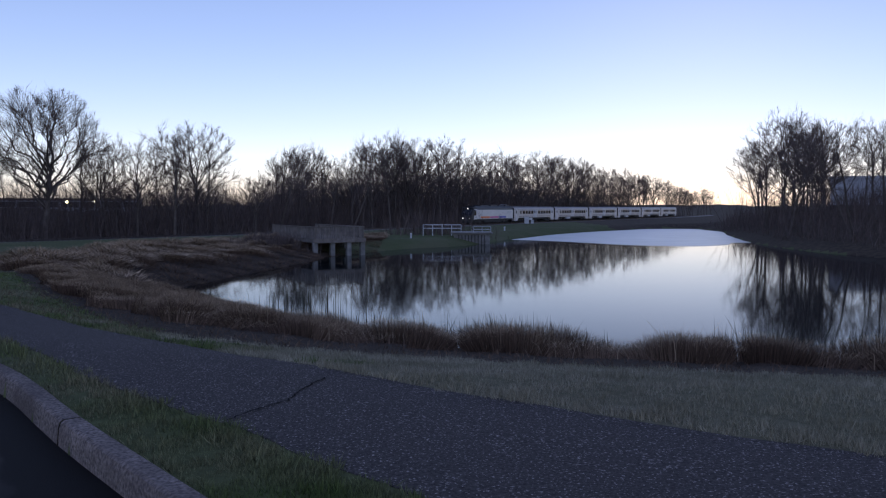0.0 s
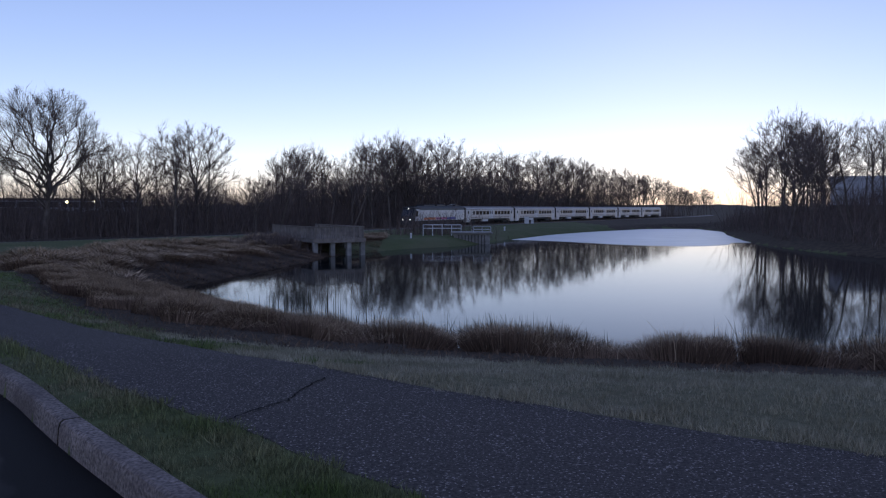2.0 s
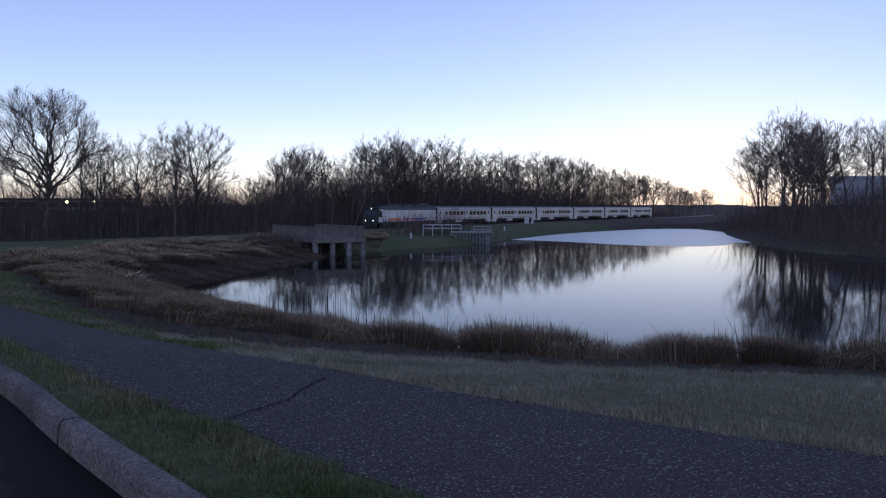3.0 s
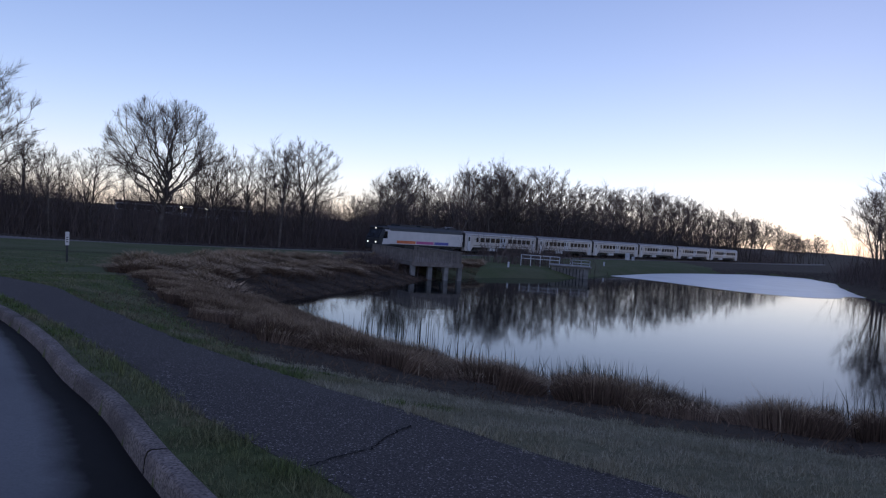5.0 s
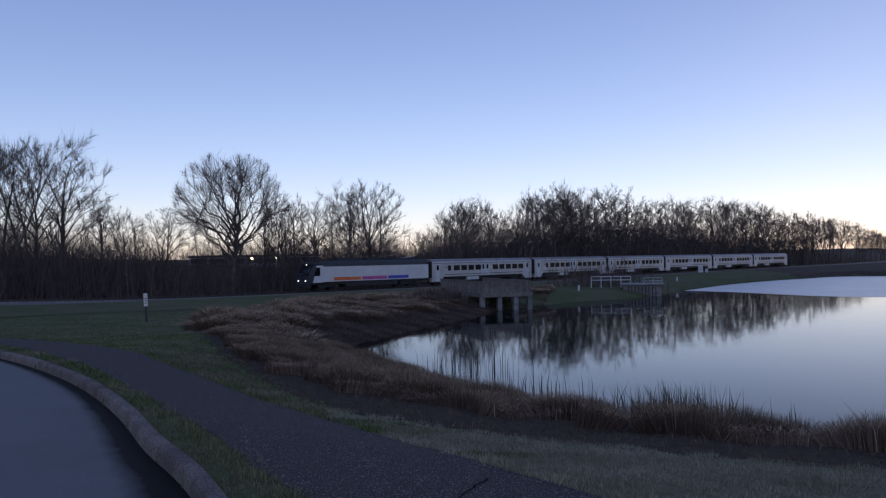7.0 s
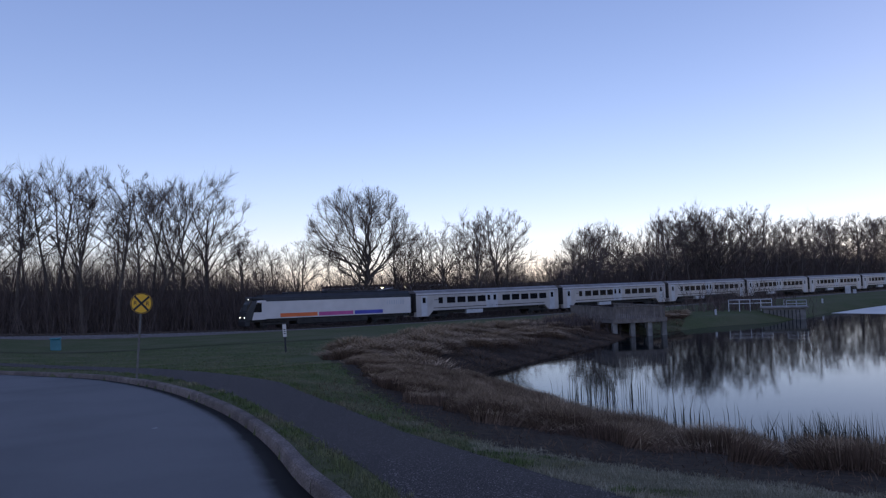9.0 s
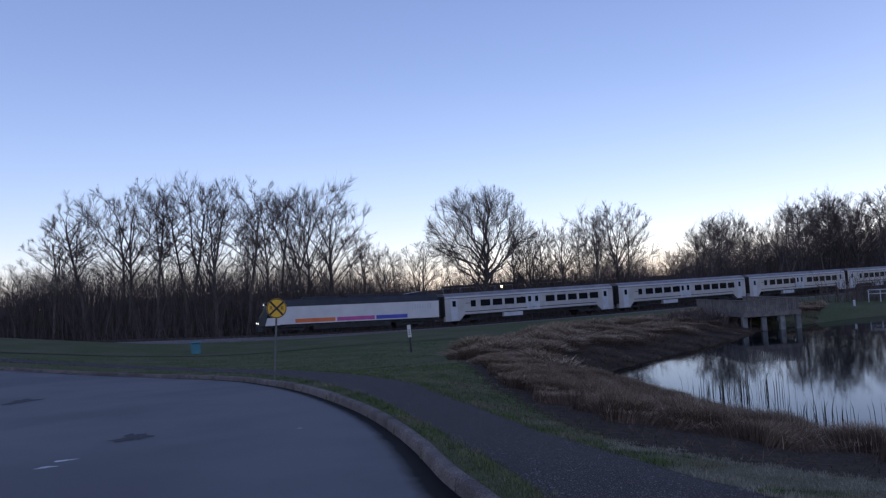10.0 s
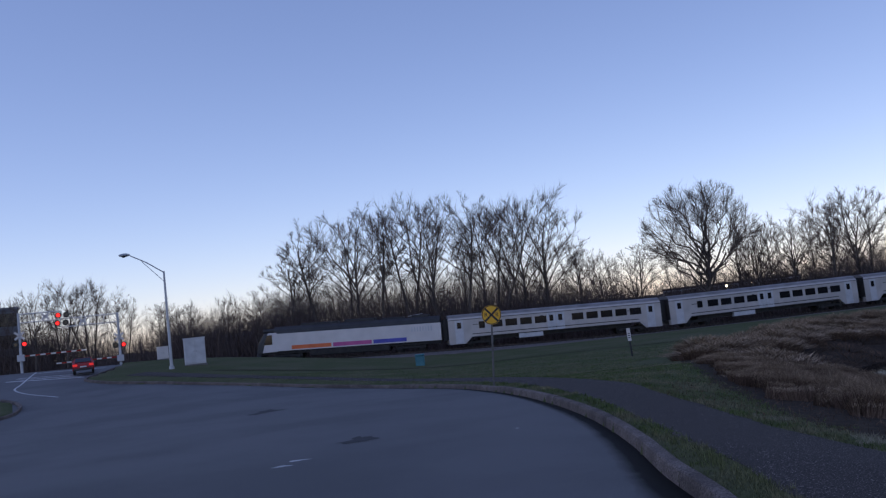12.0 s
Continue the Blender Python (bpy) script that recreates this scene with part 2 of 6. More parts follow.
def box(bm, x0, y0, z0, x1, y1, z1, bevel=0.0, m=None):
    made = bmesh.ops.create_cube(bm, size=1.0, matrix=Matrix.Translation(((x0 + x1) / 2, (y0 + y1) / 2, (z0 + z1) / 2)) @ Matrix.Diagonal((x1 - x0, y1 - y0, z1 - z0, 1)))
    if bevel:
        edges = {e for v in made["verts"] for e in v.link_edges}
        out = bmesh.ops.bevel(bm, geom=list(edges), offset=bevel, segments=1, affect="EDGES")
        made["verts"] = list({v for fc in out["faces"] for v in fc.verts} | {v for v in made["verts"] if v.is_valid})
    if m is not None:
        bmesh.ops.transform(bm, matrix=m, verts=[v for v in made["verts"] if v.is_valid])
    return bm


def rod(bm, p, q, r0, r1=None, sides=10):
    """A tapered round bar from p to q."""
    p, q = Vector(p), Vector(q)
    r1 = r0 if r1 is None else r1
    m = Matrix.Translation((p + q) / 2) @ (q - p).to_track_quat("Z", "Y").to_matrix().to_4x4()
    bmesh.ops.create_cone(bm, cap_ends=True, segments=sides, radius1=r0, radius2=r1, depth=(q - p).length, matrix=m)
    return bm


def sheet(bm, outline, z0, z1):
    """A slab with the given outline."""
    low = [bm.verts.new((x, y, z0)) for x, y in outline]
    top = [bm.verts.new((x, y, z1)) for x, y in outline]
    bm.faces.new(top)
    bm.faces.new(low[::-1])
    for i in range(len(low)):
        j = (i + 1) % len(low)
        bm.faces.new((low[i], low[j], top[j], top[i]))
    return bm


def thing(name, label, category, group="", m=None):
    ob = new(name)
    ob.empty_display_size = 0.3
    if m is not None:
        ob.matrix_basis = m
    return tagged(ob, label, category, group)


def curve_points(points, step):
    """Points along a smooth line through the given ones, about step apart."""
    p = np.array(points, float)
    t = np.r_[0, np.cumsum(np.linalg.norm(np.diff(p, axis=0), axis=1))]
    g = np.gradient(p, t, axis=0)
    out = []
    for i in range(len(p) - 1):
        n = max(1, int(round((t[i + 1] - t[i]) / step)))
        u = np.arange(n)[:, None] / n
        h = t[i + 1] - t[i]
        out.append((2 * u**3 - 3 * u**2 + 1) * p[i] + (u**3 - 2 * u**2 + u) * h * g[i] + (3 * u**2 - 2 * u**3) * p[i + 1] + (u**3 - u**2) * h * g[i + 1])
    return np.vstack([*out, p[-1:]])


# ---- the plan: pond, path, kerb, track ----
WATER_Z = -2.4
POND = curve_points([(7, 18.6), (2, 20.0), (-2.5, 23.5), (-7, 30), (-10.8, 36.5), (-12.9, 41), (-12.6, 46), (-11.2, 55), (-9.8, 63), (-9.5, 69), (-6.8, 76), (-2.5, 84), (1, 87.6), (4.9, 96), (8.4, 108),
                     (19, 131.7), (32, 151.5), (42, 162), (48, 162), (48, 153), (40, 118), (35, 95), (33.6, 79), (35, 66), (39, 48), (38, 30), (30, 20), (18, 17.2), (11.5, 17.6), (7, 18.6)], 1.2)[:-1]
KERB = curve_points([(30, -33), (10, -9.2), (2, 0.35), (-1.63, 4.65), (-2.84, 6.14), (-4.1, 7.8), (-5.22, 9.07), (-6.59, 10.8), (-8.77, 13.33), (-12.81, 17.43), (-19.84, 23.62), (-26.07, 28.11), (-33.5, 31.3), (-44.7, 32.7),
                     (-55.3, 31.4), (-64.3, 30.6), (-69, 31.6), (-72.5, 34.6), (-77, 38.2)], 0.6)
TRAIL = curve_points([(25, -17), (10, -1.6), (5, 2.6), (2.2, 4.65), (0.6, 5.75), (-0.9, 6.85), (-2.3, 8.25), (-3.75, 9.95), (-5.2, 11.55), (-7.3, 13.9), (-9.4, 16.3), (-12.3, 19.3), (-16.5, 23.3), (-20.7, 26.9), (-27, 31.6),
                      (-34, 35.2), (-46, 37.2), (-56, 35.2), (-66, 34.6)], 0.4)
TRAIL_HALF = 0.97
# half width on the kerb side, where the path widens
TRAIL_NEAR = np.where(TRAIL[:, 1] < 9, np.interp(TRAIL[:, 0], [-0.9, 0.6, 2.2, 5], [0.99, 1.4, 1.9, 2.2]), TRAIL_HALF)
ROAD = np.vstack([KERB, [(-95, 49), (-103, 54.5), (-150, 88), (-156, 78), (-115, 45), (-95, 33), (-84, 24), (-90, 5), (-70, -40), (0, -70), (40, -60)]])
ISLAND = curve_points([(-62, 22.6), (-58.5, 22.2), (-54, 20.6), (-50, 18), (-48.6, 15.5), (-51, 12.5), (-62, 9), (-78, 8), (-82, 14), (-78, 20), (-70, 22.5), (-62, 22.6)], 1.0)[:-1]

# the track: turning by length, starting beyond the level crossing
TURN_AT = np.array([-200.0, 0.0, 66.7, 133.3, 200.0, 266.7, 333.3, 400.0, 520.0])
TURN = np.array([0.3, 0.725, 0.56, 0.222, -0.077, -0.007, 0.061, 0.083, 0.08]) / 100
TRACK_S = np.linspace(-200, 520, 1441)
_k = np.interp(TRACK_S, TURN_AT, TURN)
_h = np.r_[0, np.cumsum((_k[1:] + _k[:-1]) / 2 * 0.5)]
_h += 0.341 - np.interp(0, TRACK_S, _h)
TRACK_HEADING = _h
_x, _y = (np.r_[0, np.cumsum(f((_h[1:] + _h[:-1]) / 2) * 0.5)] for f in (np.cos, np.sin))
TRACK_X, TRACK_Y = _x - 120.1 - np.interp(0, TRACK_S, _x), _y + 41.1 - np.interp(0, TRACK_S, _y)


def ease(v):
    v = np.clip(v, 0, 1)
    return v * v * (3 - 2 * v)


def rail_z(s):
    """Rail height: level beside the pond, climbing gently to the crossing."""
    return -1.95 + 3.3 * ease((95 - np.asarray(s, float)) / 115)


def on_track(s, side=0.0, up=0.0):
    """The place at length s on the track, side metres to the far side of it."""
    h = np.interp(s, TRACK_S, TRACK_HEADING)
    return np.stack([np.interp(s, TRACK_S, TRACK_X) - np.sin(h) * side, np.interp(s, TRACK_S, TRACK_Y) + np.cos(h) * side, rail_z(s) + up], -1)


def polygon_distance(p, poly):
    """Distance of points to a closed outline, negative inside."""
    a, b = poly, np.roll(poly, -1, axis=0)
    out = np.empty(len(p))
    for i in range(0, len(p), 20000):
        q = p[i:i + 20000, None]
        ab = (b - a)[None]
        u = np.clip(((q - a) * ab).sum(-1) / np.maximum((ab**2).sum(-1), 1e-9), 0, 1)
        d = np.sqrt((((a + u[..., None] * ab) - q) ** 2).sum(-1)).min(1)
        cross = ((a[:, 1] > q[..., 1]) != (b[:, 1] > q[..., 1])) & (q[..., 0] < (b - a)[:, 0] * (q[..., 1] - a[:, 1]) / np.where(b[:, 1] == a[:, 1], 1e-9, b[:, 1] - a[:, 1]) + a[:, 0])
        out[i:i + 20000] = np.where(cross.sum(1) % 2, -d, d)
    return out


def line_distance(p, line):
    """Distance to an open line, and the index of its nearest point."""
    d, k = np.empty(len(p)), np.empty(len(p), int)
    for i in range(0, len(p), 8000):
        e = ((p[i:i + 8000, None] - line[None]) ** 2).sum(-1)
        k[i:i + 8000] = e.argmin(1)
        d[i:i + 8000] = np.sqrt(e.min(1))
    return d, k


def beyond_path(p):
    """Distance of points past the path's edge, negative on the path."""
    d, k = line_distance(p, TRAIL)
    way = np.gradient(TRAIL, axis=0)[k]
    kerb_side = way[:, 0] * (p[:, 1] - TRAIL[k, 1]) - way[:, 1] * (p[:, 0] - TRAIL[k, 0]) > 0
    return d - np.where(kerb_side, TRAIL_NEAR[k], TRAIL_HALF)


def upland(x, y):
    r, az = np.hypot(x, y), np.degrees(np.arctan2(-x, y))
    left = ease((az - 40) / 22) * np.where(az > 150, 0, 1)
    return -1.6 * ease((r - 8) / 55) + 3.3 * left * ease((r - 25) / 85)


TRACK_LINE = np.stack([TRACK_X, TRACK_Y], -1)[::4]
TRACK_LINE_S = TRACK_S[::4]


def land(p, cuts=True):
    """Height of the ground at points (n, 2)."""
    x, y = p[:, 0], p[:, 1]
    z = upland(x, y)
    d, k = line_distance(p, TRACK_LINE)
    zt = rail_z(TRACK_LINE_S[k]) - 0.4
    h = np.interp(TRACK_LINE_S[k], TRACK_S, TRACK_HEADING)
    beyond = (-np.sin(h) * (x - TRACK_LINE[k, 0]) + np.cos(h) * (y - TRACK_LINE[k, 1])) > 0
    az = np.degrees(np.arctan2(-x, y))
    ridge = (3.4 + 0.9 * np.sin(x * 0.061 + 1.0) + 0.6 * np.sin(x * 0.173 + y * 0.05)) * ease((56 - az) / 8) * ease((az + 40) / 15)
    z = np.where(beyond, zt + ridge * ease((d - 9) / 48), z + (zt - z) * ease((16 - d) / 12))
    # wooded rise to the right of the pond
    z += 3.6 * ease((x - 36 - 0.0 * y) / 22) * ease((175 - y) / 40) * ease((y - 5) / 25)
    pd = polygon_distance(p, POND)
    bank = WATER_Z + np.where(pd < 5.5, 0.28 * pd, 1.54 + 0.134 * (pd - 5.5))
    z = np.where(pd < 14, np.minimum(z, bank), z)
    z = np.where(pd < 0, np.maximum(WATER_Z - 0.9, WATER_Z + 0.5 * pd), z)
    if cuts:
        rd = polygon_distance(p, ROAD)
        idist = polygon_distance(p, ISLAND)
        z = np.where((rd < 0.02) & (idist > 0), z - 0.45, z)
        z = np.where(beyond_path(p) < -0.12, z - 0.08, z)
    return z


def structure(name, me, label, category):
    return tagged(new(name, me), label, category, kind="structure")


def polar_grid(radii, angles):
    a = np.radians(angles)
    r = np.asarray(radii)
    p = np.stack([-np.sin(a)[None] * r[:, None], np.cos(a)[None] * r[:, None]], -1)
    n, m = len(r), len(a)
    i, j = np.meshgrid(np.arange(n - 1), np.arange(m - 1), indexing="ij")
    f = np.stack([i * m + j, (i + 1) * m + j, (i + 1) * m + j + 1, i * m + j + 1], -1).reshape(-1, 4)
    return p.reshape(-1, 2), f


RINGS = np.r_[0.004, np.linspace(0.3, 10, 70), 10 * np.exp(np.linspace(0.012, math.log(40), 240)), np.geomspace(430, 4000, 14)]
BEARINGS = np.r_[np.arange(-180, -45, 4), np.arange(-45, 85, 0.5), np.arange(85, 180, 4), 180]
grid, quads = polar_grid(RINGS, BEARINGS)
heights = land(grid)
far = np.hypot(grid[:, 0], grid[:, 1])
heights += 7 * ease((far - 500) / 1500)
ground_me = mesh_from("ground", np.c_[grid, heights], quads, M_SOIL, True)
ground_me.materials.append(M_LITTER)
ground_me.materials.append(M_MULCH)
ground_me.materials.append(M_SWARD)
mid = grid[quads].mean(1)
td_mid, k_mid = line_distance(mid, TRACK_LINE)
h_mid = np.interp(TRACK_LINE_S[k_mid], TRACK_S, TRACK_HEADING)
behind_track = (-np.sin(h_mid) * (mid[:, 0] - TRACK_LINE[k_mid, 0]) + np.cos(h_mid) * (mid[:, 1] - TRACK_LINE[k_mid, 1])) > 3.0
pd_mid = polygon_distance(mid, POND)
right_wood = (mid[:, 0] > 30) & (mid[:, 1] > 25) & (pd_mid > 0.2)
shore = (pd_mid < np.interp(mid[:, 0], [-9, -4], [7.2, 9.2])) & ((mid[:, 0] < 40) & (mid[:, 1] < 72))
front = TRAIL[TRAIL[:, 1] > 0]
_, t_mid = line_distance(mid, front)
t_way = np.gradient(front, axis=0)[t_mid]
sward = (t_way[:, 0] * (mid[:, 1] - front[t_mid, 1]) - t_way[:, 1] * (mid[:, 0] - front[t_mid, 0]) < 0) & (mid[:, 0] > -4) & (mid[:, 1] < 32) & (pd_mid < 20)
ground_me.polygons.foreach_set("material_index", np.where(behind_track | right_wood | (far[quads[:, 0]] > 420), 1, np.where(shore, 2, np.where(sward, 3, 0))).astype(np.int32))
structure("ground", ground_me, "short grass and leaf litter over gently sloping ground", "ground")

# asphalt turning area and the road to the crossing
rgrid, rquads = polar_grid(np.r_[0.004, np.linspace(0.3, 10, 80), 10 * np.exp(np.linspace(0.015, math.log(18), 170))], np.r_[np.arange(-180, 0, 3), np.arange(0, 92, 0.5), np.arange(92, 180, 3), 180])
keep = polygon_distance(rgrid[rquads].mean(1), ROAD) < 0.3
rz = land(rgrid, False) - 0.14
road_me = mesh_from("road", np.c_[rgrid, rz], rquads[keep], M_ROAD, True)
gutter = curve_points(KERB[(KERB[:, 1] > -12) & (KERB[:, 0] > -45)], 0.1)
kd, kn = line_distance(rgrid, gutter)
# width of the darker band beside the kerb, broadest nearest the eye
gutter_dark_w = np.interp(gutter[kn, 1], [3.0, 4.6, 6, 9, 14, 30], [3.0, 2.2, 1.1, 0.7, 0.5, 0.4])
road_me.attributes.new("gutter_dark", "FLOAT", "POINT").data.foreach_set("value", (1 - ease(kd / gutter_dark_w)).astype(np.float32))
structure("road", road_me, "dark worn asphalt road, darker along the gutter", "road")


def strip(line, offsets, z_of, mat, name):
    """A ribbon along a line, with rows of vertices at the offsets to its left."""
    t = np.gradient(line, axis=0)
    t /= np.linalg.norm(t, axis=1, keepdims=True)
    nrm = np.stack([-t[:, 1], t[:, 0]], -1)
    rows = []
    for o, dz in offsets:
        q = line + nrm * (o if np.isscalar(o) else o[:, None])
        rows.append(np.c_[q, z_of(q) + dz])
    v = np.stack(rows, 1)
    n, m = v.shape[:2]
    i, j = np.meshgrid(np.arange(n - 1), np.arange(m - 1), indexing="ij")
    f = np.stack([i * m + j, (i + 1) * m + j, (i + 1) * m + j + 1, i * m + j + 1], -1).reshape(-1, 4)[:, ::-1]
    return mesh_from(name, v.reshape(-1, 3), f, mat)


rng = np.random.default_rng(3)
wob = 0.05 * np.convolve(rng.normal(size=len(TRAIL)), np.ones(3) / 3, "same")
wob2 = 0.05 * np.convolve(rng.normal(size=len(TRAIL)), np.ones(3) / 3, "same")
flat_land = lambda q: land(q, False)
structure("footpath", strip(TRAIL, [(-TRAIL_HALF + wob, -0.12), (-TRAIL_HALF + 0.02 + wob, 0.006), (-0.5, 0.022), (0.0, 0.028), (0.5, 0.022), (TRAIL_NEAR - 0.02 + wob2, 0.006), (TRAIL_NEAR + wob2, -0.12)], flat_land, M_ASPHALT, "footpath"),
          "coarse dark asphalt footpath with a crack", "path")

# pond water and the thin ice at its far end
def level_sheet(name, outline, z, mat):
    tris = np.array(tessellate_polygon([[Vector((x, y, 0)) for x, y in outline]]))
    v = np.c_[outline, np.full(len(outline), z)]
    a, b, c = (v[tris[:, i]] for i in range(3))
    down = np.cross(b - a, c - a)[:, 2] < 0
    tris[down] = tris[down][:, ::-1]
    return mesh_from(name, v, tris, mat)


pd_t = np.roll(POND, -1, 0) - np.roll(POND, 1, 0)
pd_n = np.stack([-pd_t[:, 1], pd_t[:, 0]], -1) / np.linalg.norm(pd_t, axis=1, keepdims=True)
structure("water", level_sheet("water", POND + pd_n * 0.8, WATER_Z, M_WATER), "still dark pond water mirroring bare trees and sky", "pond")
ICE = curve_points([(8.6, 107), (14, 101), (17, 96), (21, 90), (26, 88), (31, 92), (33.5, 97), (37, 97.5), (39.5, 108), (47, 150), (46.5, 161), (42, 161.5), (31.5, 150.5), (18.5, 130.5), (8.6, 107)], 2.0)[:-1]
structure("ice_sheet", level_sheet("ice_sheet", ICE, WATER_Z + 0.012, M_ICE), "thin pale ice sheet on the pond's far end", "ice")

# ballast, sleepers and rails
ts = np.arange(-150, 480, 2.0)
tl = on_track(ts)
zline = lambda q, off=0: rail_z(np.interp(np.arange(len(q)), np.arange(len(ts)), ts))
structure("ballast_bed", strip(tl[:, :2], [(-3.6, -0.85), (-2.0, -0.22), (-1.3, -0.2), (1.3, -0.2), (2.0, -0.22), (3.6, -0.85)], zline, M_BALLAST, "ballast_bed"), "grey crushed-stone bed of a railway track", "track bed")
near_s = np.arange(-40, 150, 1.5)
near_line = on_track(near_s)[:, :2]
shoulder = np.interp(near_s, [-40, 95, 150], [6.4, 6.0, 3.2]) + 0.25 * np.sin(near_s * 0.9) + 0.2 * np.sin(near_s * 0.37)
structure("track_shoulder", strip(near_line, [(-shoulder, -0.05), (-shoulder + 0.4, 0.035), (-4.5, 0.05), (-3.4, 0.05), (-2.2, 0.06), (-1.6, -0.1)], flat_land, M_CINDER, "track_shoulder"), "grey-brown cinder shoulder beside the track", "track bed")
for off in (-0.72, 0.72):
    structure("rail", strip(tl[:, :2], [(off - 0.07, -0.19), (off - 0.02, -0.15), (off - 0.035, 0.0), (off + 0.035, 0.0), (off + 0.02, -0.15), (off + 0.07, -0.19)], zline, M_RAIL, "rail"), "brown steel rail", "rail")


# ---- the train: an electric locomotive and six coaches ----
def lead_length(t):
    """Where along the track the gap behind the locomotive is."""
    return 215.1 - 12.68 * t - 0.005 * t * t


def train_pose(s, length):
    """A car centred at s: x runs along the track towards the rear, from chord between its bogies."""
    a, b = on_track(s - length * 0.34), on_track(s + length * 0.34)
    c, d = (a + b) / 2, b - a
    return pose(c[0], c[1], c[2], 0, -math.degrees(math.atan2(d[2], math.hypot(d[0], d[1]))), math.degrees(math.atan2(d[1], d[0])))


def hull(bm, profile, x0, x1, caps=True):
    """A body: the outline (y, z) carried from x0 to x1."""
    a = [bm.verts.new((x0, y, z)) for y, z in profile]
    b = [bm.verts.new((x1, y, z)) for y, z in profile]
    n = len(profile)
    for i in range(n):
        bm.faces.new((a[i], a[(i + 1) % n], b[(i + 1) % n], b[i]))
    if caps:
        bm.faces.new(a[::-1])
        bm.faces.new(b)
    return bm


def bogie(parent, x, axles=2):
    bm = bmesh.new()
    for side in (-1, 1):
        box(bm, x - 1.75, side * 1.0 - 0.09, 0.42, x + 1.75, side * 1.0 + 0.09, 0.72, 0.03)
        for ax in (-1.25, 1.25):
            box(bm, x + ax - 0.22, side * 1.05 - 0.12, 0.3, x + ax + 0.22, side * 1.05 + 0.12, 0.62, 0.03)
    box(bm, x - 0.35, -1.0, 0.4, x + 0.35, 1.0, 0.75)
    frame_part = part("bogie", bm, M_UNDER, parent)
    for ax in (-1.25, 1.25):
        bm = bmesh.new()
        for side in (-0.72, 0.72):
            rod(bm, (x + ax, side - 0.07, 0.45), (x + ax, side + 0.07, 0.45), 0.45, sides=20)
        rod(bm, (x + ax, -0.75, 0.45), (x + ax, 0.75, 0.45), 0.09)
        part("wheelset", bm, M_UNDER, frame_part)


